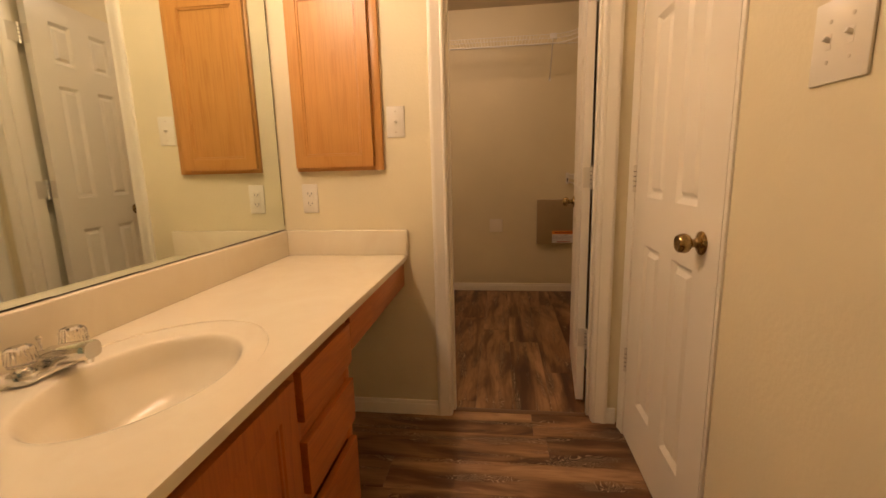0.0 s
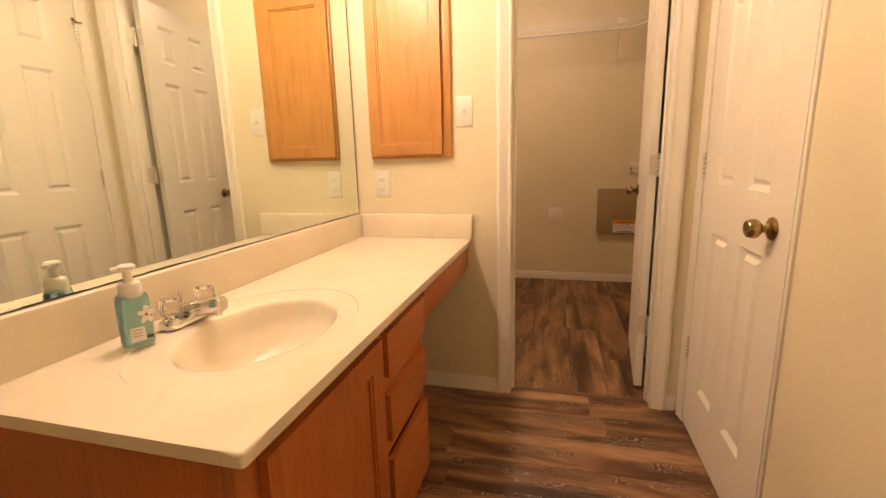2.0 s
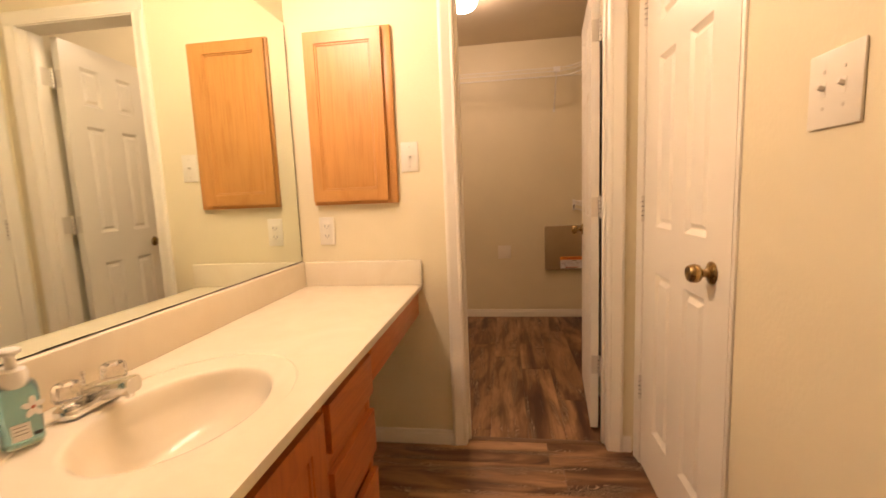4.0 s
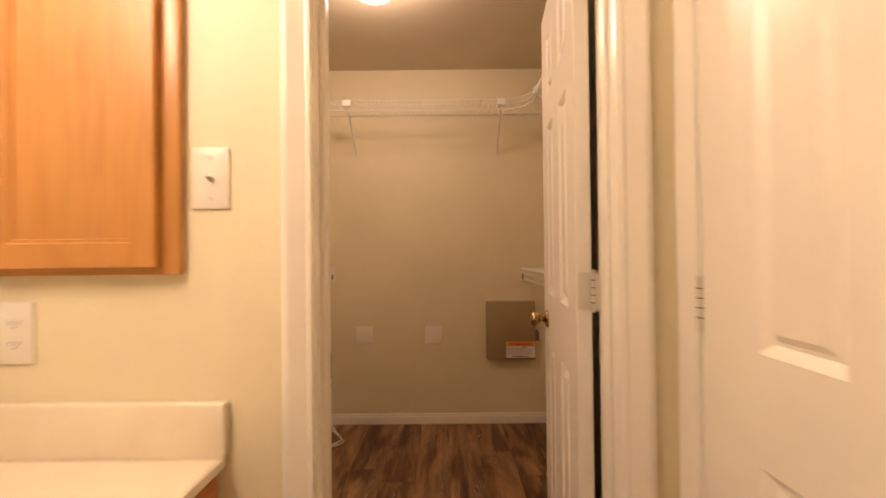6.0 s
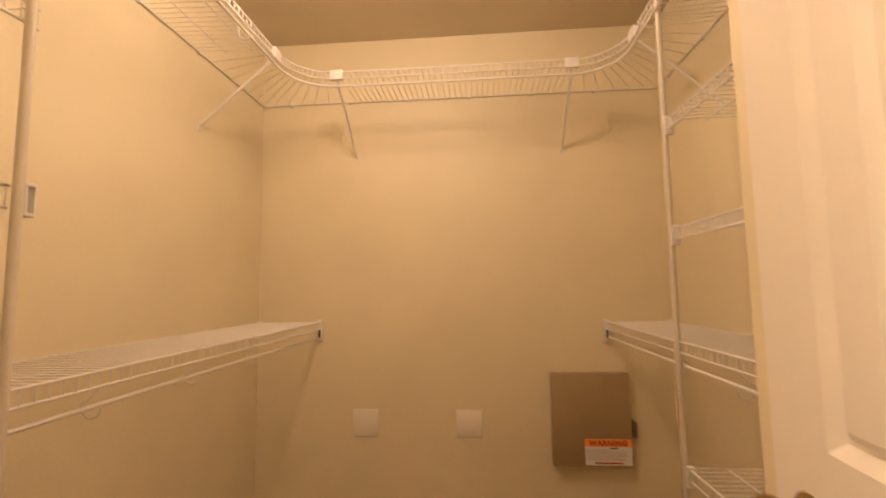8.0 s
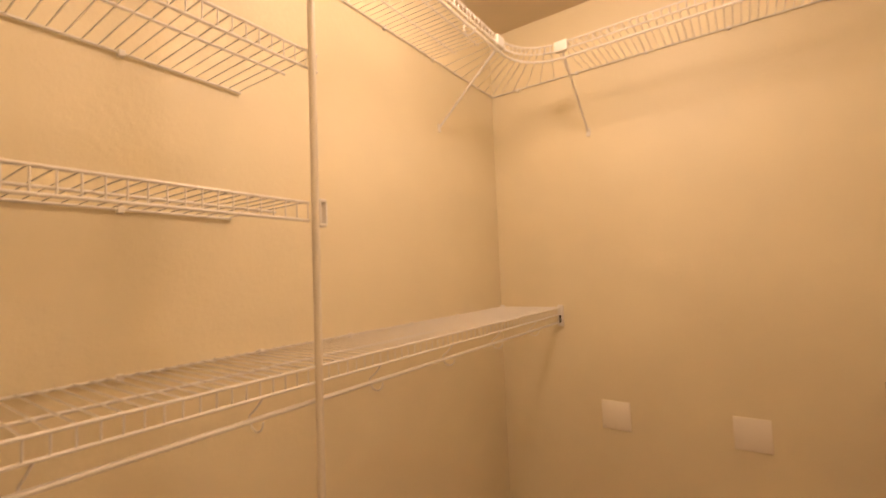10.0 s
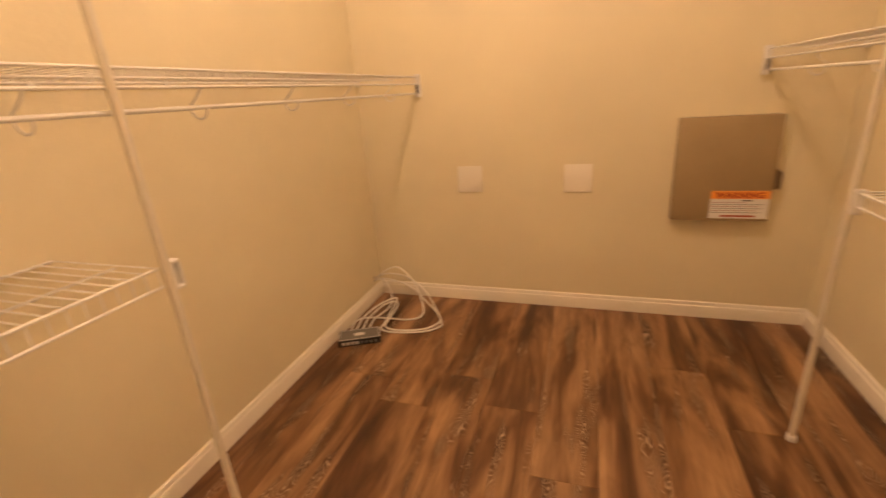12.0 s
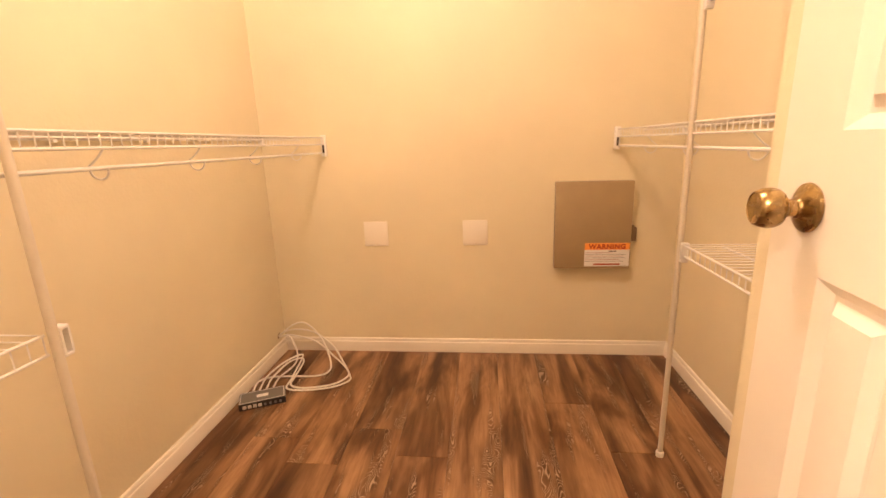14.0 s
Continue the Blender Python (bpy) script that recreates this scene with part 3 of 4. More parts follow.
def countertop():
    bm = bmesh.new()
    xa, xb, ya, yb = CX0, CX1, 2.80, 3.49
    N = 64
    angs = sorted({round(k * math.tau / N, 6) for k in range(N)} | {round(math.atan2((y - SCY), (x - SCX)) % math.tau, 6) for x in (xa, xb) for y in (ya, yb)})

    def rim(a):
        dx, dy = math.cos(a), math.sin(a)
        s = min(((xb if dx > 0 else xa) - SCX) / dx if abs(dx) > 1e-6 else 9, ((yb if dy > 0 else ya) - SCY) / dy if abs(dy) > 1e-6 else 9)
        return SCX + s * dx, SCY + s * dy

    def oval(a, sc, z, n=2.0, ox=0.0):
        dx, dy = math.cos(a), math.sin(a)
        r = 1 / math.sqrt((dx / SRX) ** 2 + (dy / SRY) ** 2) * sc
        return bm.verts.new((SCX + ox + r * dx, SCY + r * dy, COUNTER + z))

    outer = [bm.verts.new((*rim(a), COUNTER)) for a in angs]
    rings = [outer]
    for sc, z, ox in ((1.46, 0.0, -0.012), (1.452, -0.0012, -0.012), (1.445, -0.0034, -0.012), (1.28, -0.004, -0.006), (1.12, -0.005, 0), (1.065, -0.0062, 0), (1.04, -0.0095, 0), (1.015, -0.018, 0), (0.985, -0.030, 0),
                      (0.945, -0.046, -0.002), (0.885, -0.066, -0.005), (0.77, -0.083, -0.01), (0.66, -0.102, -0.018), (0.52, -0.117, -0.029), (0.36, -0.127, -0.042), (0.2, -0.132, -0.055), (0.115, -0.134, -0.06)):
        rings.append([oval(a, sc, z, ox=ox) for a in angs])
    n = len(angs)
    for p, q in zip(rings, rings[1:]):
        for k in range(n):
            bm.faces.new((p[k], p[(k + 1) % n], q[(k + 1) % n], q[k]))
    bm.faces.new(rings[-1])
    # the plain ends of the top
    for y0, y1, edge in ((CY0, ya, ya), (yb, CY1, yb)):
        row = sorted([v for v in outer if abs(v.co.y - edge) < 1e-5], key=lambda v: v.co.x)
        far = y0 if edge == ya else y1
        away = [bm.verts.new((v.co.x, far, COUNTER)) for v in row]
        for k in range(len(row) - 1):
            bm.faces.new((row[k], row[k + 1], away[k + 1], away[k]))
    bmesh.ops.recalc_face_normals(bm, faces=bm.faces)
    edges = [e for e in bm.edges if e.is_boundary]
    ext = bmesh.ops.extrude_edge_only(bm, edges=edges)
    for v in (g for g in ext["geom"] if isinstance(g, bmesh.types.BMVert)):
        v.co.z -= 0.022
    front = [e for e in edges if all(v.co.x > CX1 - 1e-4 for v in e.verts) or all(v.co.y < CY0 + 1e-4 for v in e.verts)]
    cv = [e for e in bm.edges if all(v.co.x > CX1 - 1e-4 and v.co.y < CY0 + 1e-4 for v in e.verts)]
    bmesh.ops.bevel(bm, geom=front + cv, offset=0.007, segments=3, profile=0.5, affect="EDGES")
    return bm


TOP = thing("vanity_counter", (-0.57, 3.5, COUNTER - 0.026), "cream cultured-marble vanity top with moulded oval basin", "countertop")
part("top", countertop(), MARBLE, TOP)
part("underside", B(CX0 + 0.004, 3.49, COUNTER - 0.027, CX1 - 0.004, CY1, COUNTER - 0.006), MARBLE, TOP)
part("backsplash", B(WEST + 0.001, CY0 + 0.004, COUNTER - 0.001, WEST + 0.021, NORTH - 0.022, 0.876, bevel=0.005, seg=3), MARBLE, TOP)
part("side_splash", B(WEST + 0.001, NORTH - 0.021, COUNTER - 0.001, -0.303, NORTH - 0.001, 0.874, bevel=0.005, seg=3), MARBLE, TOP)
part("drain", lathe(bmesh.new(), [(0, 0.001), (0.012, 0.002), (0.0165, 0.003), (0.022, 0.0035), (0.023, 0.0)], Matrix.Translation((SCX - 0.06, SCY, COUNTER - 0.1345)), 24), CHROME, TOP, "chrome drain ring")
# Dark disc in place of the shade down the drain.
part("drain_hole_shade", lathe(bmesh.new(), [(0, 0.0045), (0.012, 0.0045), (0.013, 0.0035)], Matrix.Translation((SCX - 0.06, SCY, COUNTER - 0.1345)), 20), GAP, TOP)

# ---- faucet ----
FX, FY = -0.778, 3.146
FAU = thing("faucet", (FX, FY, COUNTER), "chrome centre-set faucet with clear acrylic knob handles", "faucet")
bm = bmesh.new()
prof = [(1.0, 0.0), (1.0, 0.008), (0.96, 0.012), (0.84, 0.016), (0.0, 0.017)]
n = 36
ringv = []
for sc, h in prof[:-1]:
    ring = []
    for k in range(n):
        a = k * math.tau / n
        cx, cy = 0.026 * math.cos(a), 0.026 * math.sin(a) + (0.052 if math.sin(a) >= 0 else -0.052)
        ring.append(bm.verts.new((FX + cx * sc, FY + cy * (0.02 * (sc - 1) + 1 if abs(cy) > 0.05 else sc), COUNTER + h)))
    ringv.append(ring)
for p, q in zip(ringv, ringv[1:]):
    for k in range(n):
        bm.faces.new((p[k], p[(k + 1) % n], q[(k + 1) % n], q[k]))
bm.faces.new(ringv[-1])
part("base_plate", bm, CHROME, FAU)
bm = bmesh.new()
secs = [(-0.026, 0.010, 0.026, 0.020), (-0.01, 0.009, 0.041, 0.025), (0.02, 0.010, 0.049, 0.0245), (0.045, 0.014, 0.054, 0.0225), (0.07, 0.020, 0.057, 0.0205), (0.092, 0.024, 0.060, 0.0195), (0.098, 0.026, 0.058, 0.018)]
rows = []
for dx, z0, z1, hw in secs:
    zc, hh = (z0 + z1) / 2, (z1 - z0) / 2
    rows.append([bm.verts.new((FX + dx, FY + hw * math.copysign(abs(math.cos(a)) ** 0.6, math.cos(a)), COUNTER + zc + hh * math.copysign(abs(math.sin(a)) ** 0.6, math.sin(a)))) for a in [k * math.tau / 16 for k in range(16)]])
for p, q in zip(rows, rows[1:]):
    for k in range(16):
        bm.faces.new((p[k], p[(k + 1) % 16], q[(k + 1) % 16], q[k]))
bm.faces.new(rows[0])
bm.faces.new(rows[-1])
part("spout", bm, CHROME, FAU)
part("aerator", lathe(bmesh.new(), [(0.0085, -0.010), (0.009, 0.004), (0, 0.004), ], Matrix.Translation((FX + 0.084, FY, COUNTER + 0.026)), 16), CHROME, FAU)
bm = tube(bmesh.new(), [(FX - 0.018, FY, COUNTER + 0.014), (FX - 0.02, FY, COUNTER + 0.060)], 0.0022, 8)
lathe(bm, [(0, 0), (0.005, 0.001), (0.0055, 0.005), (0.003, 0.009), (0, 0.0095)], Matrix.Translation((FX - 0.02, FY, COUNTER + 0.058)), 12)
part("lift_rod", bm, CHROME, FAU)
for sgn in (-1, 1):
    y = FY + sgn * 0.051
    m = Matrix.Translation((FX, y, COUNTER + 0.015))
    part("handle_stem", lathe(bmesh.new(), [(0.019, 0.0), (0.018, 0.006), (0.010, 0.009), (0.009, 0.014), (0, 0.014)], m, 20), CHROME, FAU)
    bm = bmesh.new()
    seg = 32
    pr = [(0.0, 0.012), (0.016, 0.012), (0.022, 0.016), (0.0232, 0.024), (0.0222, 0.042), (0.0195, 0.049), (0.014, 0.052), (0, 0.051)]
    rg = []
    for r, h in pr:
        if r == 0:
            rg.append([bm.verts.new(m @ Vector((0, 0, h)))])
        else:
            flute = 0.0013 if 0.016 < h < 0.05 else 0.0
            rg.append([bm.verts.new(m @ Vector(((r + flute * (1 if k % 2 else -1)) * math.cos(k * math.tau / seg), (r + flute * (1 if k % 2 else -1)) * math.sin(k * math.tau / seg), h))) for k in range(seg)])
    for a, b in zip(rg, rg[1:]):
        for k in range(seg):
            nn = (k + 1) % seg
            if len(a) == 1:
                bm.faces.new((a[0], b[k], b[nn]))
            elif len(b) == 1:
                bm.faces.new((a[k], a[nn], b[0]))
            else:
                bm.faces.new((a[k], a[nn], b[nn], b[k]))
    part("handle", bm, GLASS_CLEAR, FAU, "fluted clear acrylic handle")
    part("handle_cap", lathe(bmesh.new(), [(0, 0.0), (0.010, 0.0), (0.009, 0.0018), (0, 0.002)], Matrix.Translation((FX, y, COUNTER + 0.0665)), 16), CHROME, FAU)

# ---- soap bottle ----
SX, SY = -0.762, 2.997
SB = thing("soap_bottle", (SX, SY, COUNTER), "clear pump bottle of blue-green foaming hand soap", "soap dispenser")


def rounded_prism(bm, w, d, levels, m, n=32, p=3.2):
    rows = []
    for sc, z in levels:
        row = []
        for k in range(n):
            a = k * math.tau / n
            c, s = math.cos(a), math.sin(a)
            row.append(bm.verts.new(m @ Vector((w / 2 * sc * math.copysign(abs(c) ** (2 / p), c), d / 2 * sc * math.copysign(abs(s) ** (2 / p), s), z))))
        rows.append(row)
    for a, b in zip(rows, rows[1:]):
        for k in range(n):
            bm.faces.new((a[k], a[(k + 1) % n], b[(k + 1) % n], b[k]))
    bm.faces.new(rows[0])
    bm.faces.new(rows[-1])
    return bm


SM = pose(SX, SY, COUNTER, 0, 0, 62) @ Matrix.Diagonal((0.97, 0.97, 1.04, 1))
part("bottle", rounded_prism(bmesh.new(), 0.060, 0.042, [(0.9, 0.0005), (0.97, 0.003), (1.0, 0.008), (1.0, 0.090), (0.96, 0.099), (0.84, 0.106), (0.64, 0.111), (0.60, 0.115)], SM), SOAP_BOTTLE, SB)
part("soap", rounded_prism(bmesh.new(), 0.0565, 0.0385, [(0.94, 0.0045), (1.0, 0.009), (1.0, 0.088), (0.95, 0.097), (0.84, 0.103)], SM), SOAP_LIQUID, SB, "blue-green liquid soap")
part("collar", lathe(bmesh.new(), [(0, 0.1), (0.0205, 0.1), (0.0215, 0.104), (0.0215, 0.122), (0.019, 0.128), (0.012, 0.131), (0, 0.131)], SM, 28), PLASTIC, SB)
bm = lathe(bmesh.new(), [(0.0085, 0.130), (0.0085, 0.150), (0.0095, 0.152), (0.0165, 0.156), (0.0165, 0.161), (0.013, 0.164), (0, 0.1645)], SM, 24)
nz = bmesh.new()
box(nz, -0.028, -0.0065, 0.1535, 0.004, 0.0065, 0.162, bevel=0.003)
bmesh.ops.transform(nz, matrix=SM, verts=nz.verts)
me = bpy.data.meshes.new("tmp")
nz.to_mesh(me)
nz.free()
bm.from_mesh(me)
bpy.data.meshes.remove(me)
part("pump", bm, PLASTIC, SB, "white foam pump")
bm = B(-0.016, -0.0222, 0.014, 0.010, -0.0213, 0.042)
bmesh.ops.transform(bm, matrix=SM, verts=bm.verts)
part("label", bm, PAPER, SB, "pale paper label")
for k in range(3):
    bm = B(-0.013, -0.0226, 0.036 - 0.006 * k, 0.006, -0.0223, 0.0372 - 0.006 * k)
    bmesh.ops.transform(bm, matrix=SM, verts=bm.verts)
    part("print_bar", bm, GREY_INK, SB)
bm = bmesh.new()
for k in range(5):
    a = radians(90 + 72 * k)
    c = Vector((0.017 + 0.008 * math.cos(a), -0.0208, 0.064 + 0.011 * math.sin(a)))
    lathe(bm, [(0, 0.0), (0.0075, 0.0), (0.0065, 0.0006), (0, 0.0007)], SM @ Matrix.Translation(c) @ Matrix.Rotation(math.pi / 2 - a, 4, "Y") @ Matrix.Diagonal((0.66, 1, 1.1, 1)) @ Matrix.Rotation(math.pi / 2, 4, "X"), 14)
part("flower_print", bm, PETAL, SB, "white flower print")
bm = lathe(bmesh.new(), [(0, 0.0), (0.003, 0.0), (0.002, 0.0005), (0, 0.0006)], SM @ Matrix.Translation((0.017, -0.0216, 0.064)) @ Matrix.Rotation(math.pi / 2, 4, "X"), 12)
part("flower_heart", bm, RED_INK, SB)
bm = B(0.013, -0.0212, 0.016, 0.024, -0.0203, 0.022)
bmesh.ops.transform(bm, matrix=SM, verts=bm.verts)
part("print_bar", bm, DARK, SB)

# ---- vanity cabinet ----
VX, VY0, VY1 = -0.340, 2.758, 3.583
VAN = thing("vanity_cabinet", (-0.6, 3.1, 0), "oak vanity base cabinet, shade in its reddish colour, with a door and three drawers", "cabinet")
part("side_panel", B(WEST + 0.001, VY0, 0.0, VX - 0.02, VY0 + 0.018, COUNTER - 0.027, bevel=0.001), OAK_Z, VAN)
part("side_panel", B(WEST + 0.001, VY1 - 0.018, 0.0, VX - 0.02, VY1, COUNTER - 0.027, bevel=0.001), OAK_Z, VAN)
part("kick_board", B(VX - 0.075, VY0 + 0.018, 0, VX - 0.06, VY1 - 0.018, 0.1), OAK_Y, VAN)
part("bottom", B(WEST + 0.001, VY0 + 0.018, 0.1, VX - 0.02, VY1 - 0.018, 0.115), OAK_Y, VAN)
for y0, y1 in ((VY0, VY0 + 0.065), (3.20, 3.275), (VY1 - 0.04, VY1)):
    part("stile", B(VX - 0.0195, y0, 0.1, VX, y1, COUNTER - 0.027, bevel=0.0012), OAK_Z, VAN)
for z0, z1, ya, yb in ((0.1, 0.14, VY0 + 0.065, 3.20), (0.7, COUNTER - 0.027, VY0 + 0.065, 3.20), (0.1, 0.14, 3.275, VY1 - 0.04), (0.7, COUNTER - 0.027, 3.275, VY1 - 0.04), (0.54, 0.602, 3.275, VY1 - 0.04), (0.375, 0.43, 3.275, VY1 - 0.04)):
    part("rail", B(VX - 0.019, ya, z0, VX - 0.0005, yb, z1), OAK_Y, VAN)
DOOR_STEPS = [(0.002, 0.0), (0.005, 0.0045), (0.0105, 0.0045), (0.0125, 0.009), (0.02, 0.009)]


def eastward(y, z, x=VX):
    """Local x along +y, local -y out towards the room's east."""
    return Matrix.Translation((x, y, z)) @ Matrix.Rotation(math.pi / 2, 4, "Z")


def front(name, y0, z0, y1, z1, panels, mat, label=""):
    bm = slab(bmesh.new(), y1 - y0, z1 - z0, 0.0185, panels, DOOR_STEPS, eastward(y0, z0, VX + 0.019), back=False)
    outer = [e for e in bm.edges if len(e.link_faces) == 2 and all(v.co.x > VX + 0.0185 for v in e.verts) and e.calc_face_angle(0) > 1.2]
    bmesh.ops.bevel(bm, geom=outer, offset=0.004, segments=2, profile=0.6, affect="EDGES")
    return part(name, bm, mat, VAN, label)


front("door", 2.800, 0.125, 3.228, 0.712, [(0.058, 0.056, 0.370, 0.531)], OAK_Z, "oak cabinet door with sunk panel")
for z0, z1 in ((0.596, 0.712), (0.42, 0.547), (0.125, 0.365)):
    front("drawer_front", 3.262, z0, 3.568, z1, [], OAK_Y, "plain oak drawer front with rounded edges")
APR = solo("knee_space_apron", B(-0.347, VY1 + 0.001, 0.622, -0.327, NORTH - 0.001, COUNTER - 0.027, bevel=0.0015), OAK_Y, "oak apron board, shade in its reddish colour, under the open vanity top", "apron board")

# ---- medicine cabinet ----
MC = thing("wall_cabinet", (-0.58, NORTH, 1.127), "honey oak medicine cabinet, lamplight in its pale colour, with framed flat door, closed", "cabinet")
fx0, fx1, fz0, fz1 = -0.776, -0.391, 1.131, 1.873
part("frame", B(fx0, NORTH - 0.020, fz0, fx0 + 0.045, NORTH - 0.0005, fz1, bevel=0.0025), LIT_Z, MC)
part("frame", B(fx1 - 0.05, NORTH - 0.020, fz0, fx1, NORTH - 0.0005, fz1, bevel=0.0035), LIT_Z, MC)
part("frame", B(fx0 + 0.0452, NORTH - 0.0198, fz0, fx1 - 0.0502, NORTH - 0.0005, fz0 + 0.045, bevel=0.0025), LIT_X, MC)
part("frame", B(fx0 + 0.0452, NORTH - 0.0198, fz1 - 0.045, fx1 - 0.0502, NORTH - 0.0005, fz1, bevel=0.0025), LIT_X, MC)
dw, dh = 0.340, 0.716
bm = slab(bmesh.new(), dw, dh, 0.019, [(0.045, 0.045, dw - 0.045, dh - 0.045)], DOOR_STEPS, pose(fx0 + 0.006, NORTH - 0.0395, fz0 + 0.016), back=False)
oe = [e for e in bm.edges if len(e.link_faces) == 2 and all(v.co.y < NORTH - 0.039 for v in e.verts) and e.calc_face_angle(0) > 1.2]
bmesh.ops.bevel(bm, geom=oe, offset=0.004, segments=2, profile=0.6, affect="EDGES")
part("door", bm, LIT_Z, MC, "oak frame-and-panel cabinet door")


# ---- switch plates and outlet ----
def plate_bm(w, h, m, d=0.0055):
    bm = box(bmesh.new(), -w / 2, -d, -h / 2, w / 2, -0.0002, h / 2, bevel=min(0.0025, d * 0.5), seg=2)
    bmesh.ops.transform(bm, matrix=m, verts=bm.verts)
    return bm


def screw(m, parent):
    part("screw", lathe(bmesh.new(), [(0, 0.0065), (0.0032, 0.0062), (0.0036, 0.0052)], m @ Matrix.Rotation(math.pi / 2, 4, "X"), 12), SCREW, parent)


def toggle(m, parent):
    bm = box(bmesh.new(), -0.0055, -0.0062, -0.012, 0.0055, -0.005, 0.012, bevel=0.0005, seg=1)
    lv = box(bmesh.new(), -0.0032, -0.0155, -0.0035, 0.0032, -0.004, 0.0035, bevel=0.0012)
    bmesh.ops.transform(lv, matrix=Matrix.Rotation(radians(-24), 4, "X"), verts=lv.verts)
    me = bpy.data.meshes.new("tmp")
    lv.to_mesh(me)
    lv.free()
    bm.from_mesh(me)
    bpy.data.meshes.remove(me)
    bmesh.ops.transform(bm, matrix=m, verts=bm.verts)
    part("toggle", bm, PLATE, parent)


mS = pose(-0.3355, NORTH, 1.326)
SW = thing("cable_jack_plate", (-0.3355, NORTH, 1.326), "ivory wall plate with a single coaxial jack", "wall plate")
part("plate", plate_bm(0.076, 0.126, mS), PLATE, SW)
part("jack_nut", lathe(bmesh.new(), [(0, 0.005), (0.0068, 0.005), (0.0068, 0.0075), (0.005, 0.008), (0, 0.008)], mS @ Matrix.Rotation(math.pi / 2, 4, "X"), 6), STEEL, SW, "steel jack nut")
part("jack", lathe(bmesh.new(), [(0.0046, 0.007), (0.0046, 0.0155), (0.0034, 0.016), (0.0034, 0.0095), (0, 0.0095)], mS @ Matrix.Rotation(math.pi / 2, 4, "X"), 14), STEEL, SW, "threaded coaxial jack")
for dz in (-0.042, 0.042):
    screw(mS @ Matrix.Translation((0, 0, dz)), SW)
mW = pose(EAST, 3.229, 1.308, 0, 0, -90)
SW2 = thing("double_light_switch", (EAST, 3.229, 1.308), "ivory double toggle light switch plate", "light switch")
part("plate", plate_bm(0.122, 0.126, mW), PLATE, SW2)
for dx in (-0.023, 0.023):
    toggle(mW @ Matrix.Translation((dx, 0, 0)), SW2)
    for dz in (-0.03, 0.03):
        screw(mW @ Matrix.Translation((dx, 0, dz)), SW2)
mO = pose(-0.735, NORTH, 1.0145)
OUT = thing("wall_outlet", (-0.735, NORTH, 1.0145), "ivory duplex outlet with test buttons", "outlet")
part("plate", plate_bm(0.072, 0.126, mO), PLATE, OUT)
bm = box(bmesh.new(), -0.0165, -0.0075, -0.034, 0.0165, -0.005, 0.034, bevel=0.001, seg=1)
bmesh.ops.transform(bm, matrix=mO, verts=bm.verts)
body = part("receptacle", bm, PLATE, OUT)
for dz in (-0.021, 0.021):
    bm = bmesh.new()
    box(bm, -0.0095, -0.0079, dz - 0.0055, -0.0065, -0.0076, dz + 0.0055)
    box(bm, 0.0065, -0.0079, dz - 0.0045, 0.0095, -0.0076, dz + 0.0045)
    lathe(bm, [(0, 0.0079), (0.0024, 0.0079), (0.0024, 0.0076)], Matrix.Translation((0, 0, dz - 0.009)) @ Matrix.Rotation(math.pi / 2, 4, "X"), 10)
    bmesh.ops.transform(bm, matrix=mO, verts=bm.verts)
    part("slots", bm, GREY_INK, OUT)
for dz in (-0.0045, 0.0045):
    bm = box(bmesh.new(), -0.006, -0.009, dz - 0.003, 0.006, -0.0075, dz + 0.003, bevel=0.0006, seg=1)
    bmesh.ops.transform(bm, matrix=mO, verts=bm.verts)
    part("button", bm, PLATE, OUT)

PAINTED = Mat("painted_over_plate", (0.87, 0.81, 0.70), 0.3).m
# blank cover plates on the closet's back wall
for x in (-0.4155, 0.058):
    mP = pose(x, CLOSET_N, 0.609)
    BP = thing("blank_wall_plate", (x, CLOSET_N, 0.609), "square blank ivory double-gang cover plate", "wall plate", "blank plates on the back wall")
    part("plate", plate_bm(0.116, 0.120, mP, 0.005), PAINTED, BP)
    for dx in (-0.023, 0.023):
        for dz in (-0.047, 0.047):
            screw(Matrix.Translation((0, 0.0025, 0)) @ mP @ Matrix.Translation((dx, 0, dz)), BP)

LATCH = Mat("brown_latch_plastic", (0.17, 0.112, 0.062), 0.5).m
# ---- electrical box with warning label ----
EB = thing("electrical_box", (0.585, CLOSET_N, 0.435), "taupe metal electrical box with an orange warning label", "electrical panel")
ex0, ex1, ez0, ez1 = 0.419, 0.752, 0.445, 0.838
part("cover", B(ex0, CLOSET_N - 0.044, ez0, ex1, CLOSET_N - 0.0005, ez1, bevel=0.003), PANEL, EB)
bm = B(ex1 - 0.001, CLOSET_N - 0.037, 0.566, ex1 + 0.026, CLOSET_N - 0.012, 0.632, bevel=0.007, seg=3)
box(bm, ex1 - 0.001, CLOSET_N - 0.033, 0.628, ex1 + 0.014, CLOSET_N - 0.016, 0.640, bevel=0.003)
part("latch", bm, LATCH, EB, "dark brown latch on the box's side")
lx0, lx1, lz0, lz1 = 0.552, 0.748, 0.455, 0.563
LY = CLOSET_N - 0.044
lab = part("warning_label", B(lx0, LY - 0.0008, lz0, lx1, LY, lz1), PAPER, EB, "white and orange warning label")
part("orange_band", B(lx0, LY - 0.0012, lz1 - 0.031, lx1, LY - 0.0009, lz1), ORANGE, lab)


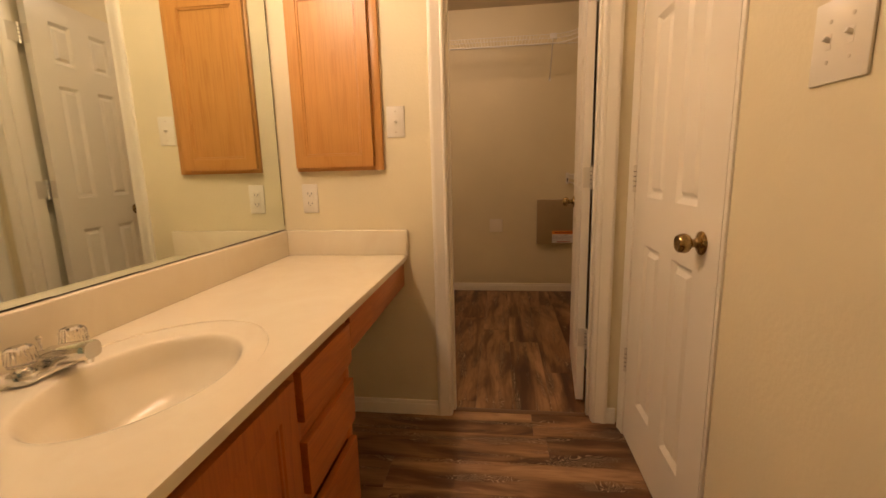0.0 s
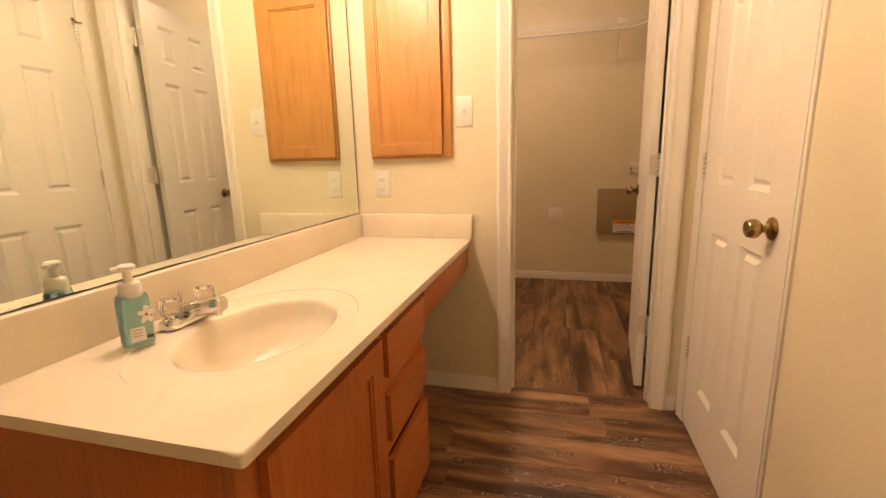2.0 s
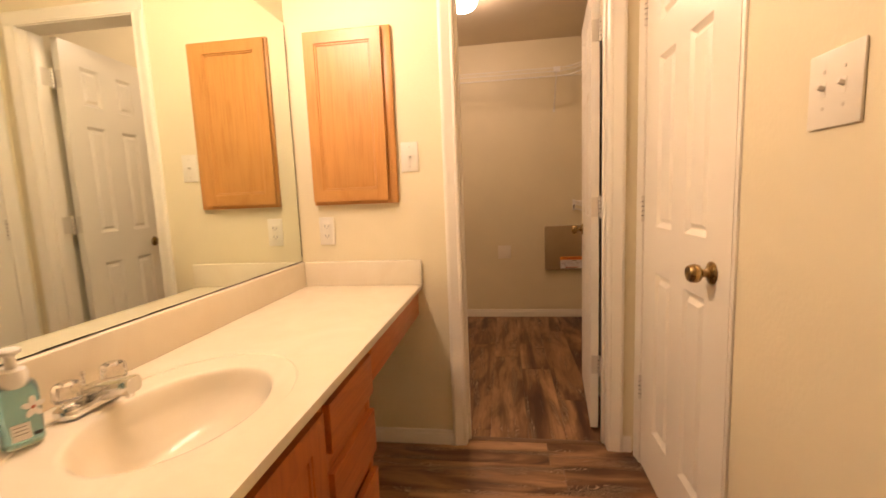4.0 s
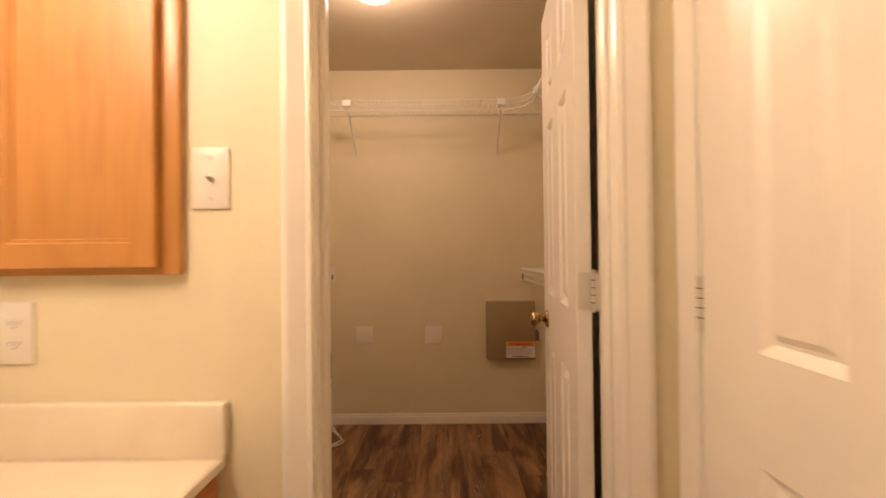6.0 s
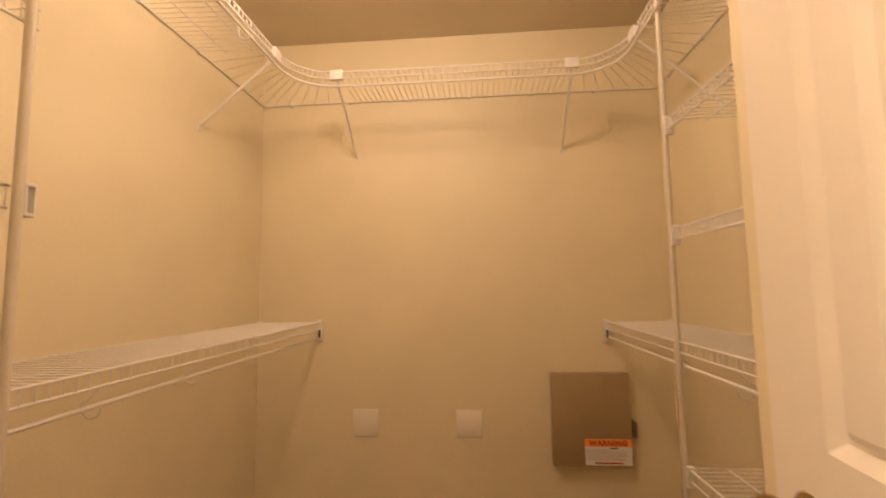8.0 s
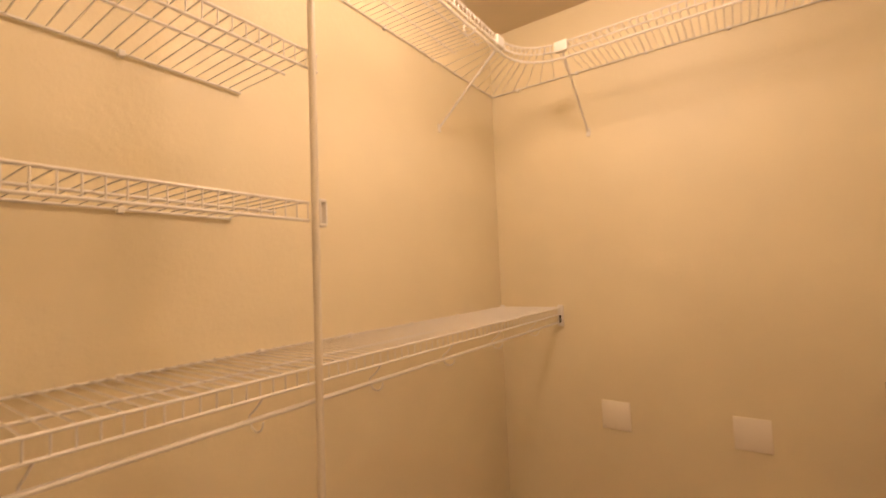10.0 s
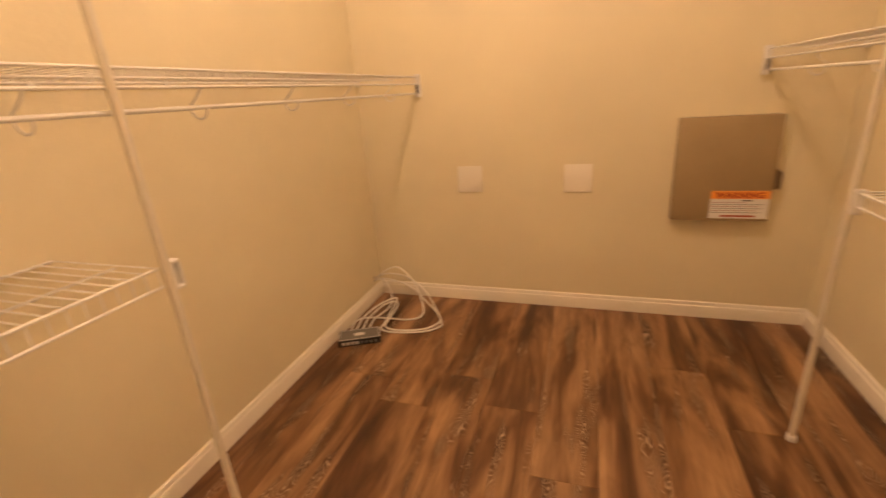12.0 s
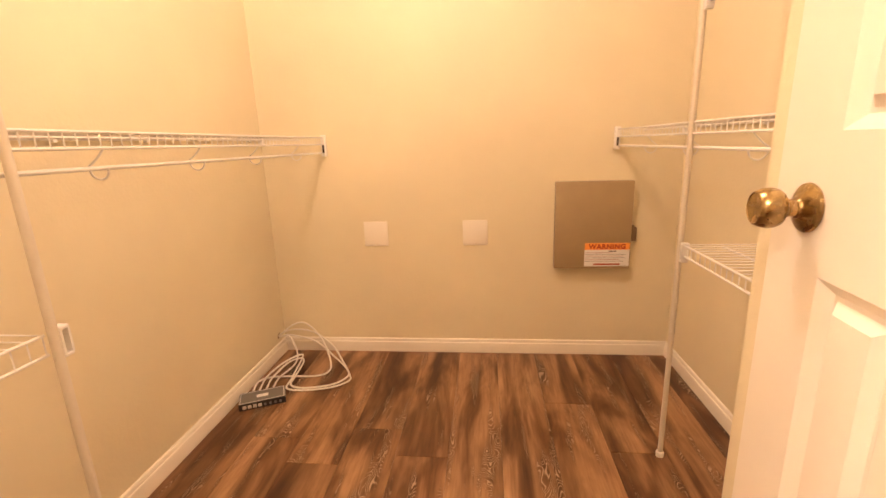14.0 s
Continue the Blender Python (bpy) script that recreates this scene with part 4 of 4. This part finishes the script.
def words(text, size, x, y, z, mat, parent, name="lettering"):
    cu = bpy.data.curves.new(name, "FONT")
    cu.body, cu.size, cu.align_x, cu.extrude = text, size, "CENTER", 0.0003
    cu.offset = 0.0015
    cu.space_character = 1.12
    ob = bpy.data.objects.new("tmp", cu)
    me = bpy.data.meshes.new_from_object(ob)
    bpy.data.objects.remove(ob)
    bm = bmesh.new()
    bm.from_mesh(me)
    bpy.data.meshes.remove(me)
    bmesh.ops.transform(bm, matrix=pose(x, y, z, 90), verts=bm.verts)
    return part(name, bm, mat, parent)


words("WARNING", 0.0305, (lx0 + lx1) / 2, LY - 0.0015, lz1 - 0.0268, RED_INK, lab)
bars = [(0.60, 0.645, 0.5268), (0.02, 0.62, 0.5175), (0.02, 0.95, 0.5095), (0.02, 0.88, 0.5015), (0.02, 0.93, 0.4935), (0.02, 0.80, 0.4855), (0.02, 0.9, 0.4775)]
for k, (a, b, z) in enumerate(bars):
    if k == 0:
        part("print_bar", B(lx0 + 0.105, LY - 0.0012, 0.523, lx0 + 0.14, LY - 0.0009, 0.5275), DARK, lab)
    else:
        part("print_bar", B(lx0 + a * 0.19, LY - 0.0011, z, lx0 + b * 0.19, LY - 0.0009, z + 0.0018), PINK_INK if k % 2 else GREY_INK, lab)
part("print_bar", B(lx0 + 0.04, LY - 0.0011, 0.461, lx1 - 0.04, LY - 0.0009, 0.468), RED_INK, lab)

# ---- closet ceiling light ----
CLX, CLY = -0.165, 5.34
CL = thing("ceiling_light", (CLX, CLY, CEIL), "round flush ceiling light with glowing white glass dome", "ceiling lamp")
part("pan", lathe(bmesh.new(), [(0, 0), (0.112, 0.0), (0.114, -0.006), (0.106, -0.016), (0, -0.016)], Matrix.Translation((CLX, CLY, CEIL)), 40), PLASTIC, CL)
part("dome", lathe(bmesh.new(), [(0.085, -0.015), (0.089, -0.030), (0.092, -0.050), (0.092, -0.070), (0.087, -0.093), (0.074, -0.113), (0.053, -0.126), (0.027, -0.133), (0, -0.135)], Matrix.Translation((CLX, CLY, CEIL)), 40), glow("glowing_glass_dome", CLOSET_DOME, CLOSET_COLOUR), CL, "glowing white glass dome")

# ---- wire shelving ----
WR = 0.0031      # main wires
CR = 0.0016      # cross wires
STEP = 0.0254


def rail(name, pts, r, parent, seg=8, label=""):
    return part(name, tube(bmesh.new(), pts, r, seg), WIRE, parent, label)


def wall_clips(parent, pts, normal):
    n = Vector(normal)
    for p in pts:
        p = Vector(p)
        a, b = p - n * 0.004 + Vector((0, 0, -0.008)), p + n * 0.012 + Vector((0, 0, 0.006))
        s = Vector((abs(n.y), abs(n.x), 0)) * 0.006
        lo = Vector([min(a[i], b[i]) for i in range(3)]) - s
        hi = Vector([max(a[i], b[i]) for i in range(3)]) + s
        part("wall_clip", B(*lo, *hi, bevel=0.0015, seg=1), PLASTIC, parent)


def side_shelf(name, wall, inward, y0, y1, z, depth, label, group, rod=False, hooks=(), end_plate=False, lip=0.028):
    """A straight shelf along y on the wall at x = wall; inward is +1 or -1."""
    xb, xf = wall + inward * 0.006, wall + inward * depth
    th = thing(name, (wall, (y0 + y1) / 2, z), label, "wire shelf", group)
    rail("back_rail", [(xb, y0, z), (xb, y1, z)], WR, th)
    rail("middle_rail", [(wall + inward * depth * 0.62, y0, z - 0.004), (wall + inward * depth * 0.62, y1, z - 0.004)], WR, th)
    rail("front_rail", [(xf, y0, z + 0.002), (xf, y1, z + 0.002)], WR, th)
    rail("lower_rail", [(xf, y0, z - lip), (xf, y1, z - lip)], WR, th)
    bm = bmesh.new()
    n = int((y1 - y0) / STEP)
    for i in range(n + 1):
        y = y0 + 0.004 + i * (y1 - y0 - 0.008) / n
        tube(bm, [(xb, y, z + 0.0035), (xf - inward * 0.003, y, z + 0.0035), (xf + inward * 0.001, y, z), (xf + inward * 0.001, y, z - lip)], CR, 4)
    part("wire_grid", bm, WIRE, th, kind="stuff")
    wall_clips(th, [(wall, y, z) for y in np.arange(y0 + 0.08, y1, 0.3)], (inward, 0, 0))
    if rod:
        xr, zr = xf - inward * 0.012, z - 0.066
        rail("hang_rod", [(xr, y0, zr), (xr, y1, zr)], 0.0048, th, 10)
        for y in hooks:
            pts = [(xf, y, z - lip), (xf - inward * 0.016, y - 0.004, z - lip - 0.020), (xr - inward * 0.021, y - 0.006, zr + 0.004)] + list(arc((xr - inward * 0.001, y - 0.006, zr - 0.002), 0.020, 180, 0, 8, (inward, 0, 0), (0, 0, -1)))
            rail("rod_hook", spline(pts, 4), 0.0021, th, 6)
    if end_plate:
        ye = y1
        part("end_bracket", B(xf - inward * 0.012, ye - 0.004, z - 0.082, xf + inward * 0.012, ye + 0.012, z + 0.014, bevel=0.002), PLASTIC, th, "white shelf end bracket")
        # Dark strip on the bracket's face, for the shade in its slot.
        part("bracket_slot_shade", B(xf - inward * 0.004, ye - 0.006, z - 0.066, xf + inward * 0.004, ye - 0.0042, z - 0.03), GAP, th)
        part("end_bracket", B(wall + inward * 0.001, ye - 0.002, z - 0.02, wall + inward * 0.02, ye + 0.012, z + 0.012, bevel=0.002), PLASTIC, th)
    return th


def pole_clip(parent, x, y, z, dy):
    """Clip that holds a shelf's end to an upright pole."""
    y0, y1 = min(y, y + dy), max(y, y + dy)
    bm = B(x - 0.010, y0, z - 0.046, x + 0.010, y1, z - 0.040, bevel=0.0015, seg=1)
    box(bm, x - 0.010, y0, z + 0.004, x + 0.010, y1, z + 0.011, bevel=0.0015, seg=1)
    box(bm, x - 0.010, y1 - 0.004, z - 0.0402, x + 0.010, y1, z + 0.0042)
    box(bm, x - 0.010, y0, z - 0.0402, x + 0.010, y0 + 0.004, z + 0.0042)
    part("pole_clip", bm, PLASTIC, parent, "white plastic clip with an open slot")


LXF, RXF = CLOSET_W + 0.305, CLOSET_E - 0.285     # front edges of the side shelves
LP, RP = 5.028, 5.695                               # the poles' places along the walls
Y_NEAR, Y_NEAR_E = CLOSET_S + 0.006, RETURN_N + 0.006
DL, DR = 0.305, 0.285
lo_l = side_shelf("wire_rod_shelf", CLOSET_W, 1, Y_NEAR, CLOSET_N - 0.014, 1.061, DL, "white wire shelf with hanging rod and hooks", "lower rod shelves", True, (4.61, 4.91, 5.212, 5.513, 5.813, 6.133), True)
lo_r = side_shelf("wire_rod_shelf", CLOSET_E, -1, Y_NEAR_E, CLOSET_N - 0.014, 1.053, DR, "white wire shelf with hanging rod and hooks", "lower rod shelves", True, (5.42, 5.735, 6.046), True)
for z, past in ((1.706, 0.025), (1.388, -0.004), (0.722, -0.004)):
    s = side_shelf("wire_shelf", CLOSET_W, 1, Y_NEAR, LP + past, z, DL - 0.010, "short white wire shelf held by the upright pole", "short wire shelves", lip=0.034)
    if past < 0:
        pole_clip(s, LXF - 0.004, LP + 0.010, z, 0.019)
for z in (1.697, 1.374, 0.712):
    s = side_shelf("wire_shelf", CLOSET_E, -1, Y_NEAR_E, RP - 0.008, z, DR, "short white wire shelf held by the upright pole", "short wire shelves")
    pole_clip(s, RXF, RP - 0.012, z, -0.014)

ZU = 2.106
POLE = Mat("cream_pole_enamel", (0.70, 0.64, 0.53), 0.4).m
for x, y, h in ((LXF + 0.004, LP, ZU), (RXF - 0.003, RP + 0.004, ZU)):
    pole = thing("shelf_pole", (x, y, 0), "white metal upright pole holding the wire shelves", "pole", "shelf poles")
    part("tube", tube(bmesh.new(), [(x, y, 0.012), (x, y, h)], 0.008, 14), POLE, pole)
    part("foot", lathe(bmesh.new(), [(0, 0), (0.0125, 0), (0.0125, 0.014), (0.0095, 0.018), (0, 0.018)], Matrix.Translation((x, y, 0)), 16), PLASTIC, pole)

# upper shelf, one U round three walls with rounded inner corners
UP = thing("corner_wire_shelf", (0, CLOSET_N, ZU), "white wire shelf running round three walls with rounded front corners", "wire shelf")
UF = CLOSET_N - 0.327
ULX, URX = CLOSET_W + 0.305, CLOSET_E - 0.285
AX, AY = 0.17, 0.176


def front_line(off, z, nseg=10):
    """The U-shaped front line, moved outwards from the walls by off."""
    xl, xr, yf = ULX + off, URX - off, UF - off
    pts = [(xl, Y_NEAR, z), (xl, yf - AY, z)]
    pts += [(xl + AX * (1 - math.cos(radians(90 * i / nseg))), yf - AY + AY * math.sin(radians(90 * i / nseg)), z) for i in range(1, nseg + 1)]
    pts += [(xr - AX + AX * math.sin(radians(90 * i / nseg)), yf - AY + AY * math.cos(radians(90 * i / nseg)), z) for i in range(0, nseg + 1)]
    pts += [(xr, Y_NEAR_E, z)]
    return pts


ZB = ZU + 0.020
back = [(CLOSET_W + 0.006, Y_NEAR, ZB), (CLOSET_W + 0.006, CLOSET_N - 0.006, ZB), (CLOSET_E - 0.006, CLOSET_N - 0.006, ZB), (CLOSET_E - 0.006, Y_NEAR_E, ZB)]
for a, b in zip(back, back[1:]):
    rail("back_rail", [a, b], WR, UP)
rail("front_rail", front_line(0, ZU + 0.009), WR, UP)
rail("lower_rail", front_line(0, ZU - 0.019), WR, UP)
rail("hang_rod", front_line(0.012, ZU - 0.058), 0.0046, UP, 10)
bm = bmesh.new()
ZT, ZL = ZB + 0.0035, ZU - 0.019


def cross(bx, by, fx, fy):
    d = Vector((fx - bx, fy - by, 0)).normalized() * 0.004
    tube(bm, [(bx, by, ZT), (fx - d.x, fy - d.y, ZU + 0.0125), (fx + d.x * 0.4, fy + d.y * 0.4, ZU + 0.010), (fx + d.x * 0.4, fy + d.y * 0.4, ZL)], CR, 4)


y = Y_NEAR + 0.01
while y < UF - AY:
    cross(CLOSET_W + 0.006, y, ULX, y)
    if y > Y_NEAR_E:
        cross(CLOSET_E - 0.006, y, URX, y)
    y += STEP
x = ULX + AX
while x < URX - AX:
    cross(x, CLOSET_N - 0.006, x, UF)
    x += STEP
for k in range(1, 14):
    f = k / 14
    a = radians(90 * f)
    fxl, fyl = ULX + AX * (1 - math.cos(a)), UF - AY + AY * math.sin(a)
    fxr = URX - AX * (1 - math.cos(a))
    run = (CLOSET_N - (UF - AY)) + (ULX + AX - CLOSET_W)
    s = f * run
    if s < CLOSET_N - (UF - AY):
        bl, br = (CLOSET_W + 0.006, UF - AY + s), (CLOSET_E - 0.006, UF - AY + s)
    else:
        e = s - (CLOSET_N - (UF - AY))
        bl, br = (CLOSET_W + e, CLOSET_N - 0.006), (CLOSET_E - e, CLOSET_N - 0.006)
    cross(*bl, fxl, fyl)
    cross(*br, fxr, fyl)
part("wire_grid", bm, WIRE, UP, kind="stuff")
for f in (0.35, 0.7):
    rail("middle_rail", [(CLOSET_W + 0.305 * f, Y_NEAR, ZB - 0.01 * f), (CLOSET_W + 0.305 * f, UF - AY, ZB - 0.01 * f)], CR * 1.4, UP)
wall_clips(UP, [(x, CLOSET_N, ZB) for x in np.arange(CLOSET_W + 0.15, CLOSET_E - 0.1, 0.29)], (0, -1, 0))
wall_clips(UP, [(CLOSET_W, y, ZB) for y in np.arange(4.7, 6.3, 0.3)], (1, 0, 0))
wall_clips(UP, [(CLOSET_E, y, ZB) for y in np.arange(5.1, 6.3, 0.3)], (-1, 0, 0))


def brace(top, foot, wall_n):
    """Diagonal brace from the shelf's front rails down to the wall."""
    t, f, n = Vector(top), Vector(foot), Vector(wall_n)
    bm = tube(bmesh.new(), [t, t + (f - t) * 0.5, f + n * 0.006], 0.0048, 8)
    s = Vector((abs(n.y), abs(n.x), 0)) * 0.009
    lo, hi = f - s - Vector((0, 0, 0.022)), f + s + Vector((0, 0, 0.012)) + n * 0.004
    box(bm, *[min(lo[i], hi[i]) for i in range(3)], *[max(lo[i], hi[i]) for i in range(3)])
    b = part("brace", bm, WIRE, UP, "white diagonal shelf brace")
    return b


def joint(x, y, wx, wy):
    part("rail_joint", B(x - wx, y - wy, ZU - 0.026, x + wx, y + wy, ZU + 0.016, bevel=0.003), PLASTIC, UP, "white rail joint clip")


joint(ULX + AX + 0.004, UF, 0.026, 0.009)
joint(URX - AX - 0.004, UF, 0.026, 0.009)
joint(ULX, UF - AY - 0.004, 0.009, 0.026)
joint(URX, UF - AY - 0.004, 0.009, 0.026)
brace((ULX + AX + 0.008, UF, ZU - 0.02), (-0.461, CLOSET_N, 1.848), (0, -1, 0))
brace((URX - AX - 0.008, UF, ZU - 0.02), (0.512, CLOSET_N, 1.853), (0, -1, 0))
brace((ULX, UF - AY - 0.01, ZU - 0.02), (CLOSET_W, 5.928, 1.849), (1, 0, 0))
brace((URX, UF - AY - 0.01, ZU - 0.02), (CLOSET_E, 5.92, 1.849), (-1, 0, 0))
for xx, sg, ys in ((ULX, 1, (5.0, 5.34, 5.68)), (URX, -1, (5.08, 5.34, 5.75))):
    for y in ys:
        pts = [(xx, y, ZU - 0.019), (xx - sg * 0.014, y - 0.004, ZU - 0.036), (xx - sg * 0.012, y - 0.006, ZU - 0.056)] + list(arc((xx + sg * 0.010, y - 0.006, ZU - 0.064), 0.020, 180, 0, 8, (sg, 0, 0), (0, 0, -1)))
        rail("rod_hook", spline(pts, 4), 0.0024, UP, 6)

# ---- network box and cables in the corner ----
NB = thing("network_switch", (-0.822, 5.943, 0), "small grey metal network switch lying by the baseboard", "network switch")
mN = pose(-0.822, 5.943, 0.0, 0, 0, 26)
bm = rounded_prism(bmesh.new(), 0.178, 0.092, [(0.98, 0.002), (1.0, 0.004), (1.0, 0.026), (0.985, 0.028)], mN, 40, 14)
part("case", bm, BOX_GREY, NB)
bm = box(bmesh.new(), -0.022, -0.012, 0.0281, 0.022, 0.010, 0.0287)
bmesh.ops.transform(bm, matrix=mN, verts=bm.verts)
part("label", bm, PAPER, NB, "small pale label")
for x0, y0, x1, y1 in ((-0.085, -0.041, 0.085, -0.0385), (-0.085, 0.0385, 0.085, 0.041), (-0.085, -0.0385, -0.0825, 0.0385), (0.0825, -0.0385, 0.085, 0.0385)):
    bm = box(bmesh.new(), x0, y0, 0.0281, x1, y1, 0.0285)
    bmesh.ops.transform(bm, matrix=mN, verts=bm.verts)
    part("edge_stripe", bm, PAPER, NB)
for k in range(8):
    wide = 0.007 if k < 4 else 0.0045
    bm = box(bmesh.new(), -0.068 + 0.0195 * k - wide, -0.0485, 0.006, -0.068 + 0.0195 * k + wide, -0.0455, 0.013 + wide, bevel=0.001, seg=1)
    bmesh.ops.transform(bm, matrix=mN, verts=bm.verts)
    part("port", bm, STEEL if k < 4 else BOX_GREY, NB)
bm = box(bmesh.new(), -0.0895, -0.0465, 0.0, 0.0895, -0.044, 0.0285, bevel=0.0005, seg=1)
bmesh.ops.transform(bm, matrix=mN, verts=bm.verts)
part("front_panel", bm, DARK, NB, "black front panel")
HOLE_IN = Mat("broken_plaster", (0.22, 0.15, 0.09), 0.9).m
HOLE = thing("cable_outlet_hole", (CLOSET_W, 6.35, 0.10), "rough cable hole low in the wall corner", "wall hole")
part("hole", B(CLOSET_W, 6.338, 0.092, CLOSET_W + 0.0012, 6.362, 0.116, bevel=0.0005, seg=1), HOLE_IN, HOLE)
cable_paths = [
    [(-0.93, 6.335, 0.108), (-0.86, 6.34, 0.135), (-0.76, 6.35, 0.12), (-0.66, 6.33, 0.06), (-0.58, 6.25, 0.012), (-0.52, 6.15, 0.006), (-0.50, 6.09, 0.006), (-0.56, 6.02, 0.006), (-0.68, 5.99, 0.006), (-0.755, 6.00, 0.008), (-0.765, 6.08, 0.012), (-0.78, 6.24, 0.03), (-0.80, 6.27, 0.034), (-0.85, 6.2, 0.03), (-0.875, 6.08, 0.024), (-0.865, 5.985, 0.016), (-0.856, 5.945, 0.015)],
    [(-0.93, 6.325, 0.105), (-0.84, 6.33, 0.17), (-0.78, 6.34, 0.165), (-0.70, 6.31, 0.10), (-0.63, 6.22, 0.03), (-0.62, 6.16, 0.008), (-0.67, 6.12, 0.006), (-0.78, 6.115, 0.006), (-0.87, 6.09, 0.012), (-0.90, 6.03, 0.016), (-0.885, 5.96, 0.015), (-0.879, 5.935, 0.015)],
    [(-0.93, 6.34, 0.1), (-0.87, 6.35, 0.10), (-0.75, 6.34, 0.075), (-0.64, 6.29, 0.02), (-0.55, 6.2, 0.006), (-0.515, 6.12, 0.011), (-0.56, 6.035, 0.011), (-0.68, 6.0, 0.011), (-0.745, 6.02, 0.013), (-0.755, 6.1, 0.015), (-0.765, 6.22, 0.02), (-0.79, 6.25, 0.026), (-0.83, 6.2, 0.028), (-0.85, 6.08, 0.02), (-0.838, 5.99, 0.016), (-0.832, 5.955, 0.015)],
    [(-0.93, 6.33, 0.098), (-0.88, 6.34, 0.096), (-0.82, 6.28, 0.04), (-0.80, 6.2, 0.02), (-0.82, 6.08, 0.018), (-0.812, 6.0, 0.016), (-0.808, 5.966, 0.015)],
]
for pts in cable_paths:
    cb = solo("network_cable", tube(bmesh.new(), spline([(x - 0.004, y + (0.03 if y < 6.05 else 0.018), z) for x, y, z in pts], 6), 0.0041, 8), CABLE, "loose white network cable running to the switch", "cable", "white network cables")

# ---- floors ----
FLOOR = struct("floor", B(WEST - T, SOUTH - T, -0.06, CLOSET_E + T, CLOSET_N + T, -0.006), SUBFLOOR, "dark wood-look vinyl plank floor", "floor", False)
PW = 0.18


def plank_mesh(length, width):
    g, b = 0.0002, 0.0007
    x, y = length / 2 - g, width / 2 - g
    vs = [(-x, -y, -0.006), (x, -y, -0.006), (x, y, -0.006), (-x, y, -0.006), (-x, -y, -b), (x, -y, -b), (x, y, -b), (-x, y, -b),
          (-x + b, -y + b, 0), (x - b, -y + b, 0), (x - b, y - b, 0), (-x + b, y - b, 0)]
    fs = [(8, 9, 10, 11)] + [(k, (k + 1) % 4, 4 + (k + 1) % 4, 4 + k) for k in range(4)] + [(4 + k, 4 + (k + 1) % 4, 8 + (k + 1) % 4, 8 + k) for k in range(4)]
    me = bpy.data.meshes.new("plank")
    me.from_pydata(vs, [], fs)
    me.materials.append(VINYL)
    return me


MESHES = {}


def plank(cx, cy, length, width, rz):
    key = (round(length, 3), round(width, 3))
    if key not in MESHES:
        MESHES[key] = plank_mesh(*key)
    ob = new("plank", MESHES[key])
    ob.parent = FLOOR
    ob.location = (cx, cy, 0)
    ob.rotation_euler = (0, 0, radians(rz))


PL = 1.22


def rows_of(u0, u1, v0, v1, vstart, seed, ends, place):
    """Staggered rows; u along the planks, v across; ends: a row's known joint by its number."""
    rr = random.Random(seed)
    v, row = vstart, 0
    while v < v1:
        a, b = max(v, v0), min(v + PW, v1)
        if b - a > 0.01:
            u = ends.get(row, u0 - rr.uniform(0.05, 1.15))
            while u > u0:
                u -= PL
            while u < u1:
                e = u + PL
                p, q = max(u, u0), min(e, u1)
                if q - p > 0.01:
                    place((p + q) / 2, (a + b) / 2, q - p, b - a)
                u = e
        v, row = v + PW, row + 1


rows_of(CLOSET_S - 0.065, CLOSET_N, CLOSET_W, CLOSET_E, -0.023 - PW * 6, 11, {3: 5.597, 4: 5.788, 5: 5.65, 6: 5.40, 7: 5.19, 8: 5.982, 9: 5.707}, lambda u, v, l, w: plank(v, u, l, w, 90))
rows_of(WEST, EAST + 0.02, SOUTH, CLOSET_S - 0.068, CLOSET_S - 0.068 - PW * 19, 5, {18: 0.236}, lambda u, v, l, w: plank(u, v, l, w, 0))
struct("threshold", extrude(bmesh.new(), [(-0.016, 0.0), (-0.014, 0.0035), (-0.006, 0.0052), (0.006, 0.0052), (0.014, 0.0035), (0.016, 0.0)], lambda p, s: (s, CLOSET_S - 0.067 + p[0], p[1]), JAMB_L + 0.001, JAMB_R - 0.001), THRESHOLD, "dark brown vinyl transition strip in the doorway", "threshold")
